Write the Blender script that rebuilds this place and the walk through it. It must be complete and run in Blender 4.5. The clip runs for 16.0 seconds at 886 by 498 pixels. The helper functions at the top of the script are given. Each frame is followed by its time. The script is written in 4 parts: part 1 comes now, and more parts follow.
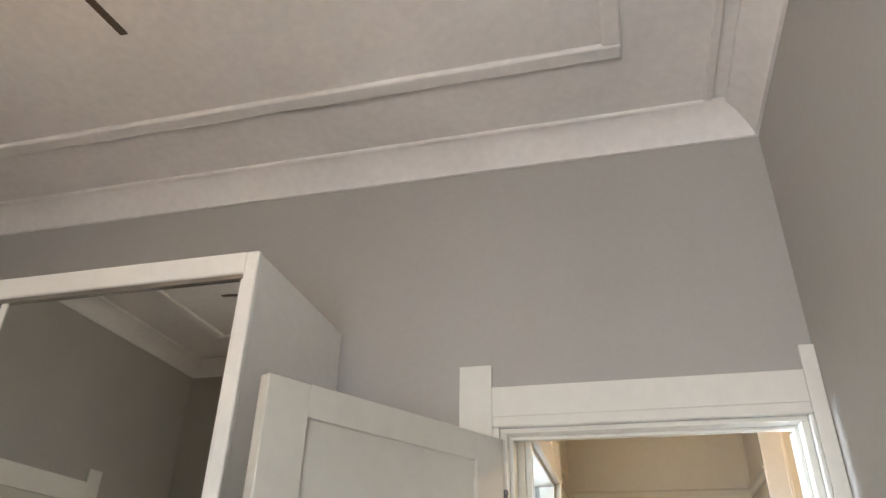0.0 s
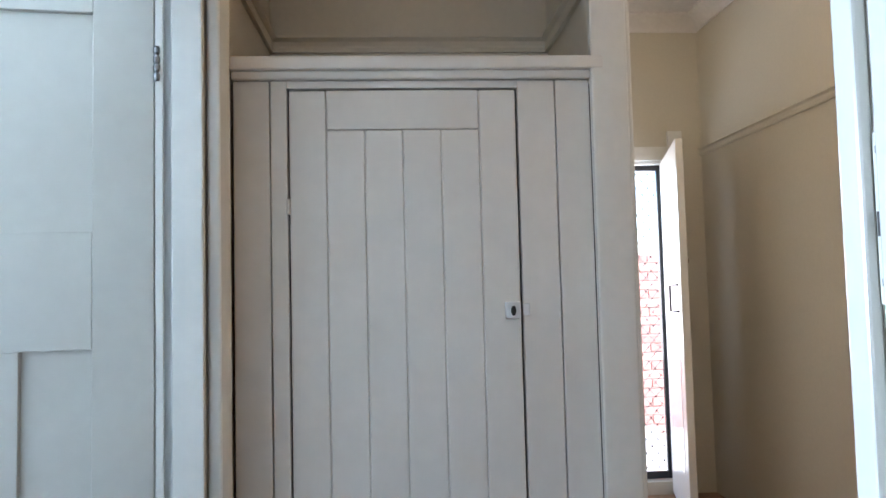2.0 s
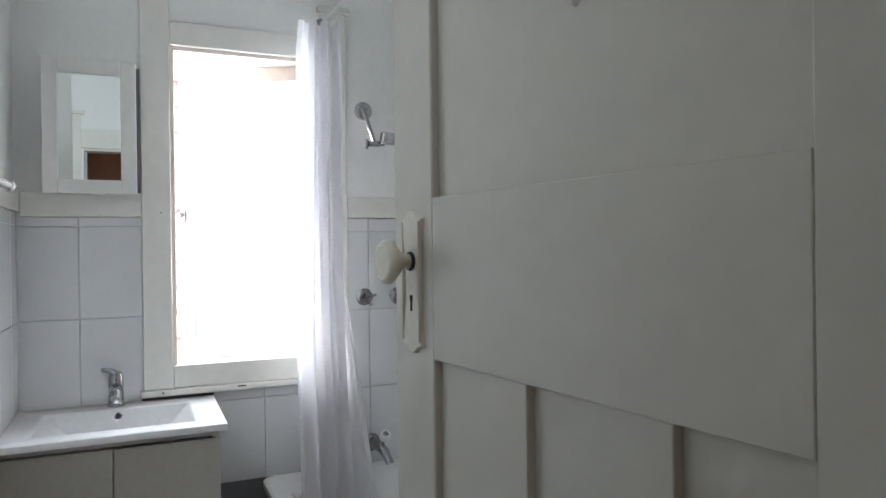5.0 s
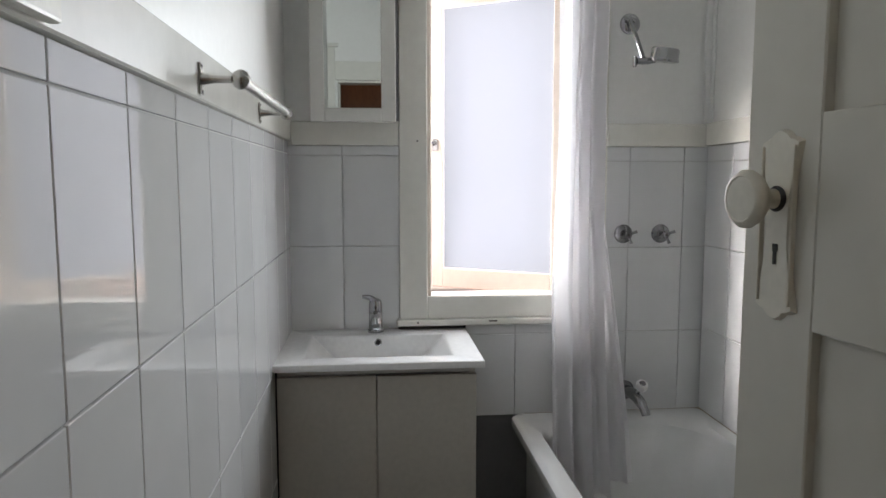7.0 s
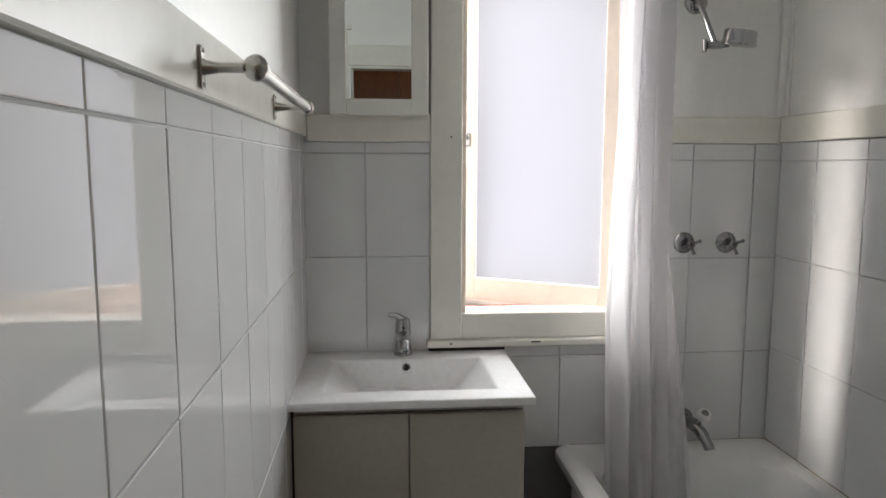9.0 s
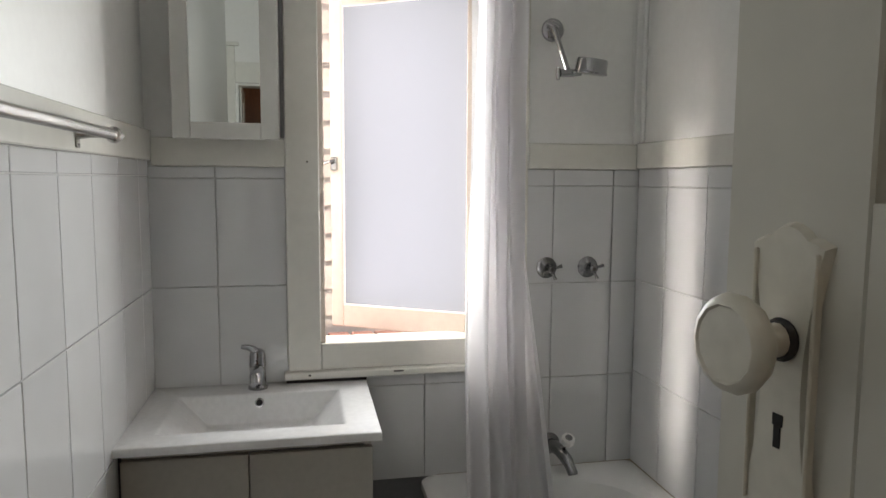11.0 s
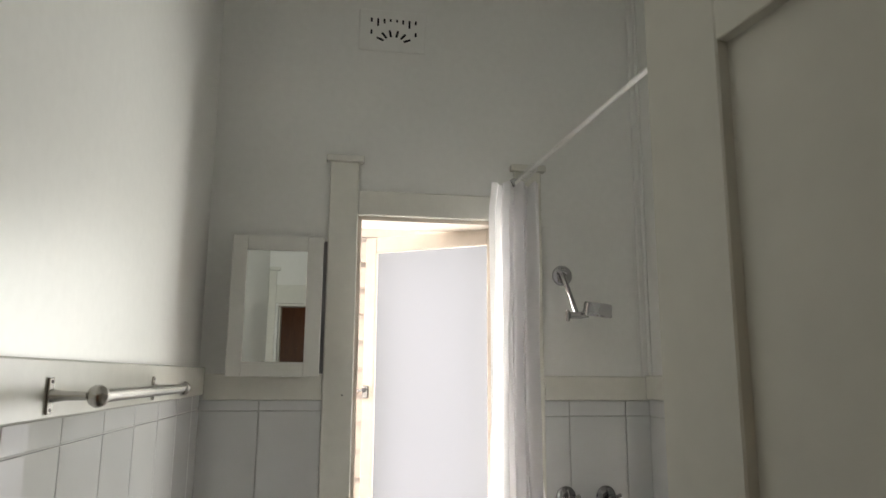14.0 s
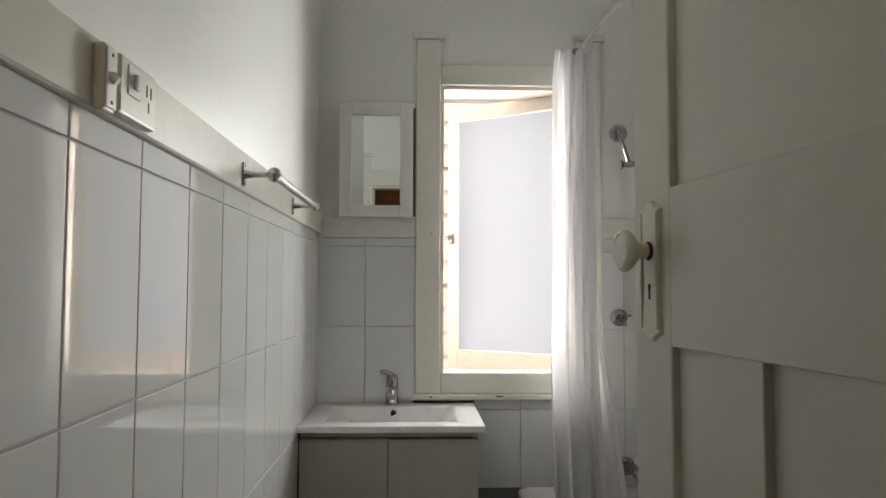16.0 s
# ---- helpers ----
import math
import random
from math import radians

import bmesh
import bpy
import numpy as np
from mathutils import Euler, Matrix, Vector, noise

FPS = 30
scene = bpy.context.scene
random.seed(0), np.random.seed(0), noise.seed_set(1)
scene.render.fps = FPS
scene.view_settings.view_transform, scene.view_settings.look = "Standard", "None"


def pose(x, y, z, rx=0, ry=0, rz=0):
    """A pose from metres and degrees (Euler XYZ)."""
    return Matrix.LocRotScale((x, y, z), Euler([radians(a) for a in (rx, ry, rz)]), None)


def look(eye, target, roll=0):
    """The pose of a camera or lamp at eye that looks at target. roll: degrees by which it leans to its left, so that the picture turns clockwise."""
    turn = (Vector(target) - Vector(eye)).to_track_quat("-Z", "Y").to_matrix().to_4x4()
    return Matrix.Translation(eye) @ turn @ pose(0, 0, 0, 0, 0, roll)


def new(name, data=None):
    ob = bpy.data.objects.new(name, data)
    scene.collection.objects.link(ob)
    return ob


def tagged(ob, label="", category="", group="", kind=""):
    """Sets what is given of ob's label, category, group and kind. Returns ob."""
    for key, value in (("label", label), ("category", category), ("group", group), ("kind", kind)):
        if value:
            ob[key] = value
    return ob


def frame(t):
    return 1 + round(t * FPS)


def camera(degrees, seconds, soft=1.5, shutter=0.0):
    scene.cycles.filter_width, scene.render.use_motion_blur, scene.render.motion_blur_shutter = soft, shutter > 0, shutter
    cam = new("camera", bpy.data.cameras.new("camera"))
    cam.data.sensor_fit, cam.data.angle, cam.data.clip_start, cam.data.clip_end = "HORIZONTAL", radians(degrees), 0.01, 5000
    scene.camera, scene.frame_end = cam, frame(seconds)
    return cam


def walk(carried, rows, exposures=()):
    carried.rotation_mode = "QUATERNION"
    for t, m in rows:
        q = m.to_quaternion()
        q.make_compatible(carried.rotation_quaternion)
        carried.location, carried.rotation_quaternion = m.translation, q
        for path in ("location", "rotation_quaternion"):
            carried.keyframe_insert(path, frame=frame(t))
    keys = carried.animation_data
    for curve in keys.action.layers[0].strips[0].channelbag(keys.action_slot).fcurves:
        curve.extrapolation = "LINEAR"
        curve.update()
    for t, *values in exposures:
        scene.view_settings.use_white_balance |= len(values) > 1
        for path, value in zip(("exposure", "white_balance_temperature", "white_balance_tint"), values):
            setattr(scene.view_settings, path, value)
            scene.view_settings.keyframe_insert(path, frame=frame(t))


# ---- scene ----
cam = camera(65.4, 16.0, soft=1.5)
PATH = [
    (0, (2.816, -2.161, 1.471), (2.363, -0.474, 2.445), 1.3),
    (0.5, (2.703, -1.781, 1.423), (2.541, 0.039, 2.237), -0.1),
    (1, (2.76, -1.372, 1.385), (2.787, 0.512, 2.054), -0.7),
    (1.5, (2.817, -0.963, 1.325), (2.941, 0.994, 1.718), -1.2),
    (2, (2.897, -0.56, 1.333), (3.027, 1.433, 1.443), -1.4),
    (2.5, (2.94, -0.217, 1.371), (3.053, 1.779, 1.445), -1.0),
    (3, (2.84, 0.063, 1.361), (2.871, 2.06, 1.462), -1.3),
    (3.5, (2.737, 0.243, 1.4), (2.448, 2.222, 1.418), -0.4),
    (4, (2.651, 0.341, 1.388), (1.656, 2.074, 1.452), -0.6),
    (4.3, (2.644, 0.367, 1.396), (1.237, 1.788, 1.448), -1.0),
    (4.5, (2.646, 0.379, 1.392), (1.04, 1.571, 1.443), -1.0),
    (5, (2.649, 0.383, 1.388), (0.817, 1.185, 1.381), -0.7),
    (7.5, (2.327, 0.258, 1.389), (0.346, 0.407, 1.166), 0.1),
    (8, (2.23, 0.221, 1.402), (0.248, 0.346, 1.168), 0.1),
    (10.5, (2.072, 0.371, 1.463), (0.113, 0.723, 1.238), 0.3),
    (11, (2.089, 0.444, 1.469), (0.138, 0.832, 1.27), 0.3),
    (11.5, (2.125, 0.455, 1.528), (0.173, 0.861, 1.359), 0.3),
    (12, (2.153, 0.43, 1.566), (0.199, 0.852, 1.545), 0.1),
    (12.5, (2.187, 0.442, 1.616), (0.24, 0.859, 1.765), 0.3),
    (13, (2.21, 0.433, 1.620), (0.277, 0.838, 1.907), 0.2),
    (13.5, (2.254, 0.431, 1.61), (0.32, 0.803, 1.958), 0.4),
    (14, (2.309, 0.412, 1.584), (0.366, 0.72, 1.945), 0.4),
    (14.5, (2.403, 0.375, 1.546), (0.447, 0.581, 1.91), 0.5),
    (15, (2.526, 0.361, 1.472), (0.564, 0.484, 1.836), 0.4),
    (15.5, (2.649, 0.371, 1.394), (0.676, 0.473, 1.707), 0.1),
    (16, (2.731, 0.398, 1.312), (0.736, 0.469, 1.421), 0.2),
]
EXPOSURES = [(0, 4.45, 6500, 12), (0.5, 4.2, 6550, 12), (1.0, 3.7, 6800, 12), (1.5, 3.35, 5800, 10), (2.0, 3.4, 5600, 11), (2.5, 3.5, 6600, 13), (3.0, 3.5, 6500, 13), (3.5, 3.6, 5900, 13), (4.0, 3.35, 5850, 14),
             (4.5, 2.4, 6800, 17), (5.2, 1.5, 7000, 17), (7.5, 1.05, 7750, 18), (10.5, 0.95, 8050, 18), (12.0, 0.82, 8350, 17), (13.0, 0.9, 8600, 16), (15.0, 0.9, 8700, 16), (16, 1.0, 8500, 16)]
walk(cam, [(t, look(eye, target, roll)) for t, eye, target, roll in PATH], EXPOSURES)

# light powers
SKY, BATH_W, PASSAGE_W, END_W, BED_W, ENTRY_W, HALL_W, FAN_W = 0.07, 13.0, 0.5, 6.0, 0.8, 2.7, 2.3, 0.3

# ---------------- world, sun, lamps ----------------
world = bpy.data.worlds.new("sky")
scene.world = world
world.use_nodes = True
wn = world.node_tree.nodes
sky = wn.new("ShaderNodeTexSky")
sky.sky_type = "NISHITA"
sky.sun_disc = False
sky.sun_elevation, sky.sun_rotation = radians(54), radians(120)
world.node_tree.links.new(sky.outputs[0], wn["Background"].inputs[0])
wn["Background"].inputs[1].default_value = SKY

sun = new("sun", bpy.data.lights.new("sun", "SUN"))
sun.data.energy, sun.data.angle, sun.data.color = 2.0, radians(0.6), (1, 0.95, 0.87)
sun.matrix_world = look((0, 0, 0), (-0.50, 0.30, -0.81))


def area_lamp(name, eye, target, sx, sy, energy, color, spread=180):
    ob = new(name, bpy.data.lights.new(name, "AREA"))
    ob.data.shape, ob.data.size, ob.data.size_y = "RECTANGLE", sx, sy
    ob.data.energy, ob.data.color, ob.data.spread = energy, color, radians(spread)
    ob.matrix_world = look(eye, target)
    return ob


def bulb_lamp(name, eye, energy, color, radius):
    ob = new(name, bpy.data.lights.new(name, "POINT"))
    ob.data.energy, ob.data.color, ob.data.shadow_soft_size = energy, color, radius
    ob.location = eye
    return ob


area_lamp("window_light_bathroom", (-0.375, 0.845, 1.54), (1.0, 0.465, 1.74), 0.42, 1.04, BATH_W, (0.72, 0.87, 1.0), 150)
area_lamp("sky_light_side_passage", (-1.15, 0.70, 3.2), (-1.3, 0.72, 1.0), 0.7, 1.6, PASSAGE_W, (0.95, 0.96, 1.0))
area_lamp("sky_light_passage_end", (-0.885, -0.91, 2.3), (0.31, 1.49, 0.82), 0.60, 1.5, END_W, (0.84, 0.92, 1.0), 38)
# added fill for bedroom and cupboard, set in an assumed window out of view
area_lamp("fill_light_bedroom", (2.35, -3.27, 1.55), (3.15, -2.65, 1.6), 1.25, 1.15, BED_W, (0.88, 0.94, 1.0), 130)
area_lamp("door_light_entry", (4.15, 3.95, 1.5), (4.1, 3.0, 1.3), 0.85, 1.4, ENTRY_W, (1.0, 0.97, 0.93))
bulb_lamp("entry_bulb", (4.2, 1.0, 2.72), HALL_W, (1.0, 0.72, 0.42), 0.06)
bulb_lamp("fan_bulb", (1.68, -1.68, 2.60), FAN_W, (1.0, 0.74, 0.42), 0.07)


# ---------------- materials ----------------
def material(name, color, rough=0.5, metal=0.0, grain=0.05, stain=0.08, bump=0.15, scale=60.0, coat=0.0,
             per_object=0.0, grain_stretch=(1, 1, 1), spec=0.5):
    m = bpy.data.materials.new(name)
    m.use_nodes = True
    nt = m.node_tree
    b = nt.nodes["Principled BSDF"]
    tc = nt.nodes.new("ShaderNodeTexCoord")
    mp = nt.nodes.new("ShaderNodeMapping")
    geo = nt.nodes.new("ShaderNodeNewGeometry")
    mp.inputs["Scale"].default_value = grain_stretch
    nt.links.new(geo.outputs["Position"], mp.inputs[0])
    fine = nt.nodes.new("ShaderNodeTexNoise")
    fine.inputs["Scale"].default_value, fine.inputs["Detail"].default_value = scale, 5
    broad = nt.nodes.new("ShaderNodeTexNoise")
    broad.inputs["Scale"].default_value, broad.inputs["Detail"].default_value = 2.3, 4
    nt.links.new(mp.outputs[0], fine.inputs["Vector"])
    nt.links.new(mp.outputs[0], broad.inputs["Vector"])

    def span(src, lo, hi):
        r = nt.nodes.new("ShaderNodeMapRange")
        r.inputs["From Min"].default_value, r.inputs["From Max"].default_value = 0.25, 0.75
        r.inputs["To Min"].default_value, r.inputs["To Max"].default_value = lo, hi
        nt.links.new(src, r.inputs["Value"])
        return r.outputs[0]

    def times(a, c):
        t = nt.nodes.new("ShaderNodeMath")
        t.operation = "MULTIPLY"
        nt.links.new(a, t.inputs[0])
        nt.links.new(c, t.inputs[1])
        return t.outputs[0]

    value = times(span(fine.outputs[0], 1 - grain, 1 + grain), span(broad.outputs[0], 1 - stain, 1 + stain))
    if per_object:
        info = nt.nodes.new("ShaderNodeObjectInfo")
        r = nt.nodes.new("ShaderNodeMapRange")
        r.inputs["To Min"].default_value, r.inputs["To Max"].default_value = 1 - per_object, 1 + per_object
        nt.links.new(info.outputs["Random"], r.inputs["Value"])
        value = times(value, r.outputs[0])
    mix = nt.nodes.new("ShaderNodeVectorMath")
    mix.operation = "SCALE"
    mix.inputs[0].default_value = color
    nt.links.new(value, mix.inputs["Scale"])
    nt.links.new(mix.outputs[0], b.inputs["Base Color"])
    nt.links.new(span(broad.outputs[0], max(0.015, rough - min(0.06, 0.4 * rough)), min(1, rough + min(0.06, 0.4 * rough))), b.inputs["Roughness"])
    b.inputs["Metallic"].default_value = metal
    b.inputs["Specular IOR Level"].default_value = spec
    b.inputs["Coat Weight"].default_value = coat
    b.inputs["Coat Roughness"].default_value = 0.08
    if bump:
        bn = nt.nodes.new("ShaderNodeBump")
        bn.inputs["Strength"].default_value, bn.inputs["Distance"].default_value = bump, 0.002
        nt.links.new(fine.outputs[0], bn.inputs["Height"])
        nt.links.new(bn.outputs[0], b.inputs["Normal"])
    return m


M_BATHWALL = material("bathroom_wall_paint", (0.86, 0.86, 0.835), 0.42, bump=0.10, scale=40, stain=0.03, grain=0.02)
M_TRIM = material("cream_gloss_paint", (0.78, 0.765, 0.705), 0.19, bump=0.08, scale=28, stain=0.025, grain=0.03)
M_WHITE = material("white_gloss_paint", (0.77, 0.76, 0.72), 0.32, bump=0.08, scale=28, stain=0.05, grain=0.03)
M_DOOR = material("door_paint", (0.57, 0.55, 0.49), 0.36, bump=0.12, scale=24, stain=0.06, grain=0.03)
M_CUPBOARD = material("cupboard_paint", (0.72, 0.68, 0.615), 0.46, bump=0.12, scale=24, stain=0.06, grain=0.03)
M_HALLWALL = material("hall_wall_paint", (0.62, 0.58, 0.48), 0.5, bump=0.12, scale=60, grain=0.025, stain=0.02)
M_BEDWALL = material("bedroom_wall_paint", (0.41, 0.395, 0.365), 0.55, bump=0.12, scale=60, grain=0.025, stain=0.05)
M_CEIL = material("ceiling_paint", (0.76, 0.73, 0.70), 0.65, bump=0.3, scale=30)
M_TILE = material("white_tile_glaze", (0.71, 0.715, 0.715), 0.012, bump=0.010, scale=9, stain=0.03, grain=0.02, per_object=0.035, spec=0.95)
M_GROUT = material("grey_grout", (0.57, 0.57, 0.56), 0.85, scale=200, bump=0.4)
M_DARKGREY = material("grey_base_and_gap_shade", (0.20, 0.20, 0.205), 0.6, bump=0.3)
M_FLOORB = material("grey_vinyl_floor", (0.22, 0.22, 0.22), 0.45, scale=120)
M_FLOORW = material("brown_timber_floor", (0.26, 0.15, 0.08), 0.35, scale=30, grain=0.2, grain_stretch=(1, 8, 1))
M_CHROME = material("chrome", (0.42, 0.42, 0.43), 0.06, metal=1.0, bump=0, grain=0.02, stain=0.05)
M_OLDCHROME = material("dull_chrome", (0.30, 0.30, 0.31), 0.2, metal=1.0, bump=0.05, grain=0.05, stain=0.12)
M_STEEL = material("brushed_steel", (0.50, 0.48, 0.45), 0.24, metal=1.0, bump=0.05, grain=0.04)
M_ENAMEL = material("white_bath_enamel", (0.85, 0.85, 0.84), 0.12, bump=0.04, scale=8, stain=0.05)
M_CERAMIC = material("white_basin_ceramic", (0.80, 0.80, 0.80), 0.12, bump=0, stain=0.03)
M_VANITY = material("grey_beige_laminate", (0.47, 0.445, 0.40), 0.45, bump=0.08, stain=0.04)
# black for real black parts and for shade put into gaps, slots and holes
M_BLACK = material("black_and_gap_shade", (0.012, 0.011, 0.01), 0.7, bump=0)
# dark grey of the wall foot, also the shade strip beside the cabinet
M_DARKMETAL = material("black_powder_coat", (0.02, 0.02, 0.022), 0.4, bump=0.1)
M_PLASTIC = material("cream_plastic", (0.66, 0.63, 0.55), 0.35, bump=0.05, scale=80)
M_PLASTICW = material("white_plastic", (0.76, 0.75, 0.73), 0.35, bump=0.05, scale=80)
M_LCD = material("grey_display", (0.22, 0.23, 0.21), 0.2, bump=0)
M_WOODDOOR = material("brown_timber_veneer", (0.20, 0.078, 0.032), 0.38, scale=26, grain=0.25, stain=0.2, grain_stretch=(6, 6, 0.5))
M_FAN = material("dark_fan_blade", (0.08, 0.055, 0.04), 0.45, scale=40)
M_SIDING = material("painted_weatherboard", (0.80, 0.74, 0.71), 0.6, scale=40, bump=0.3)
M_BRICK = material("pink_brick", (0.50, 0.235, 0.19), 0.85, scale=90, grain=0.2, stain=0.15, bump=0.8, per_object=0.22)
M_MORTAR = material("pale_mortar", (0.52, 0.47, 0.42), 0.9, scale=150, bump=0.6)
M_CONCRETE = material("pale_concrete", (0.42, 0.40, 0.37), 0.85, scale=60, bump=0.4)
M_SASH = material("cream_sash_paint", (0.78, 0.68, 0.60), 0.4, bump=0.3, scale=24)
M_SCREW = material("dark_spot", (0.06, 0.05, 0.045), 0.6, bump=0)
M_GRIME = material("brown_sealant", (0.30, 0.25, 0.18), 0.7, bump=0.3, scale=140, stain=0.4)


def mirror_material():
    m = bpy.data.materials.new("mirror_glass")
    m.use_nodes = True
    b = m.node_tree.nodes["Principled BSDF"]
    b.inputs["Base Color"].default_value = (0.58, 0.60, 0.58, 1)
    b.inputs["Metallic"].default_value, b.inputs["Roughness"].default_value = 1.0, 0.015
    return m


def sheet_material(name, color, through_share, rough, ripple=0.0, scale=40.0):
    """A thin sheet that lets part of the light through, scattered."""
    m = bpy.data.materials.new(name)
    m.use_nodes = True
    nt = m.node_tree
    b = nt.nodes["Principled BSDF"]
    b.inputs["Base Color"].default_value = (*color, 1)
    b.inputs["Roughness"].default_value = rough
    tr = nt.nodes.new("ShaderNodeBsdfTranslucent")
    tr.inputs[0].default_value = (*color, 1)
    mx = nt.nodes.new("ShaderNodeMixShader")
    mx.inputs[0].default_value = through_share
    nt.links.new(b.outputs[0], mx.inputs[1])
    nt.links.new(tr.outputs[0], mx.inputs[2])
    nt.links.new(mx.outputs[0], nt.nodes["Material Output"].inputs[0])
    if ripple:
        n = nt.nodes.new("ShaderNodeTexNoise")
        n.inputs["Scale"].default_value = scale
        bn = nt.nodes.new("ShaderNodeBump")
        bn.inputs["Strength"].default_value, bn.inputs["Distance"].default_value = ripple, 0.003
        nt.links.new(n.outputs[0], bn.inputs["Height"])
        nt.links.new(bn.outputs[0], b.inputs["Normal"])
        nt.links.new(bn.outputs[0], tr.inputs["Normal"])
    return m


M_MIRROR = mirror_material()
M_FROST = sheet_material("frosted_glass", (0.232, 0.229, 0.245), 0.75, 0.35, 0.3, 220)
M_CURTAIN = sheet_material("white_shower_curtain", (0.88, 0.87, 0.88), 0.36, 0.45, 0.15, 90)


# ---------------- mesh helpers ----------------
def box(bm, x0, x1, y0, y1, z0, z1, bevel=0.0, seg=1):
    made = bmesh.ops.create_cube(bm, size=1, matrix=Matrix.LocRotScale(
        ((x0 + x1) / 2, (y0 + y1) / 2, (z0 + z1) / 2), None, (abs(x1 - x0), abs(y1 - y0), abs(z1 - z0))))
    if bevel:
        edges = {e for v in made["verts"] for e in v.link_edges}
        bmesh.ops.bevel(bm, geom=list(edges), offset=bevel, segments=seg, affect="EDGES", profile=0.5)
    return bm


def boxes(*specs, bevel=0.0, seg=1):
    bm = bmesh.new()
    for s in specs:
        box(bm, *s, bevel=bevel, seg=seg)
    return bm


def turned(profile, steps=28, m=Matrix()):
    """A lathe round z: profile of (radius, height)."""
    bm = bmesh.new()
    rings = []
    for r, z in profile:
        rings.append([bm.verts.new(m @ Vector((r * math.cos(2 * math.pi * i / steps), r * math.sin(2 * math.pi * i / steps), z)))
                      for i in range(steps)])
    for a, b in zip(rings, rings[1:]):
        for i in range(steps):
            bm.faces.new((a[i], a[(i + 1) % steps], b[(i + 1) % steps], b[i]))
    bm.faces.new(rings[0][::-1])
    bm.faces.new(rings[-1])
    bmesh.ops.recalc_face_normals(bm, faces=bm.faces)
    return bm


def rod(points, radius, steps=14, ends=True):
    """A round bar along points; radius one number or one per point."""
    bm = bmesh.new()
    pts = [Vector(p) for p in points]
    rings = []
    for i, p in enumerate(pts):
        d = (pts[min(i + 1, len(pts) - 1)] - pts[max(i - 1, 0)]).normalized()
        up = Vector((0, 0, 1)) if abs(d.z) < 0.9 else Vector((1, 0, 0))
        u = d.cross(up).normalized()
        v = d.cross(u)
        r = radius[i] if isinstance(radius, (list, tuple)) else radius
        rings.append([bm.verts.new(p + (u * math.cos(2 * math.pi * k / steps) + v * math.sin(2 * math.pi * k / steps)) * r)
                      for k in range(steps)])
    for a, b in zip(rings, rings[1:]):
        for k in range(steps):
            bm.faces.new((a[k], a[(k + 1) % steps], b[(k + 1) % steps], b[k]))
    if ends:
        bm.faces.new(rings[0])
        bm.faces.new(rings[-1][::-1])
    bmesh.ops.recalc_face_normals(bm, faces=bm.faces)
    return bm


def smooth_curve(points, n=8):
    """Points of a smooth line through the given ones."""
    pts = [Vector(p) for p in points]
    out = []
    for i in range(len(pts) - 1):
        p0, p1, p2, p3 = pts[max(i - 1, 0)], pts[i], pts[i + 1], pts[min(i + 2, len(pts) - 1)]
        for k in range(n):
            t = k / n
            out.append(0.5 * ((2 * p1) + (p2 - p0) * t + (2 * p0 - 5 * p1 + 4 * p2 - p3) * t * t + (3 * p1 - p0 - 3 * p2 + p3) * t ** 3))
    return out + [pts[-1]]


def mesh(name, bm, mat, smooth=False):
    me = bpy.data.meshes.new(name)
    bm.to_mesh(me)
    bm.free()
    me.materials.append(mat)
    if smooth:
        me.shade_smooth()
        me.set_sharp_from_angle(angle=radians(38))
    return me


def part(name, bm, mat, parent, label="", smooth=False):
    ob = new(name, mesh(name, bm, mat, smooth))
    ob.parent = parent
    if label:
        ob["label"] = label
    return ob


def thing(name, label, category, at=(0, 0, 0), turn=0.0, group="", kind=""):
    ob = new(name)
    ob.empty_display_size = 0.05
    ob.matrix_basis = pose(*at, 0, 0, turn)
    return tagged(ob, label, category, group, kind)


def solid(name, bm, mat, label, category, kind="", smooth=False, group=""):
    return tagged(new(name, mesh(name, bm, mat, smooth)), label, category, group, kind)


def wall(name, bm, mat, label):
    return solid(name, bm, mat, label, "wall", "structure")


# ---------------- large structure ----------------
C = 3.05            # ceiling height
DOOR_S, DOOR_N, DOOR_H = 0.065, 0.852, 2.03       # bathroom doorway
BED_W0, BED_E0, BED_H = 2.455, 3.305, 2.012       # bedroom doorway
WIN_S, WIN_N, WIN_B, WIN_T = 0.484, 1.03, 0.975, 2.117

solid("floor_bathroom", boxes((0, 2.40, 0, 1.51, -0.1, 0)), M_FLOORB, "grey vinyl bathroom floor", "floor", "structure")
solid("floor_hall", boxes((2.40, 4.97, 0, 3.85, -0.1, 0), (3.46, 4.97, -0.9, 0, -0.1, 0)), M_FLOORW, "brown timber hall floor", "floor", "structure")
solid("floor_bedroom", boxes((-0.1, 3.46, -3.3, -0.0, -0.1, -0.001)), M_FLOORW, "brown timber bedroom floor", "floor", "structure")
solid("ceiling_bathroom", boxes((0, 2.40, 0, 1.51, C, C + 0.1)), M_BATHWALL, "white painted bathroom ceiling", "ceiling", "structure")
solid("ceiling_hall", boxes((2.51, 4.87, 0, 3.75, C, C + 0.1), (3.46, 4.87, -0.8, 0, C, C + 0.1)), M_CEIL, "white plaster hall ceiling", "ceiling", "structure")

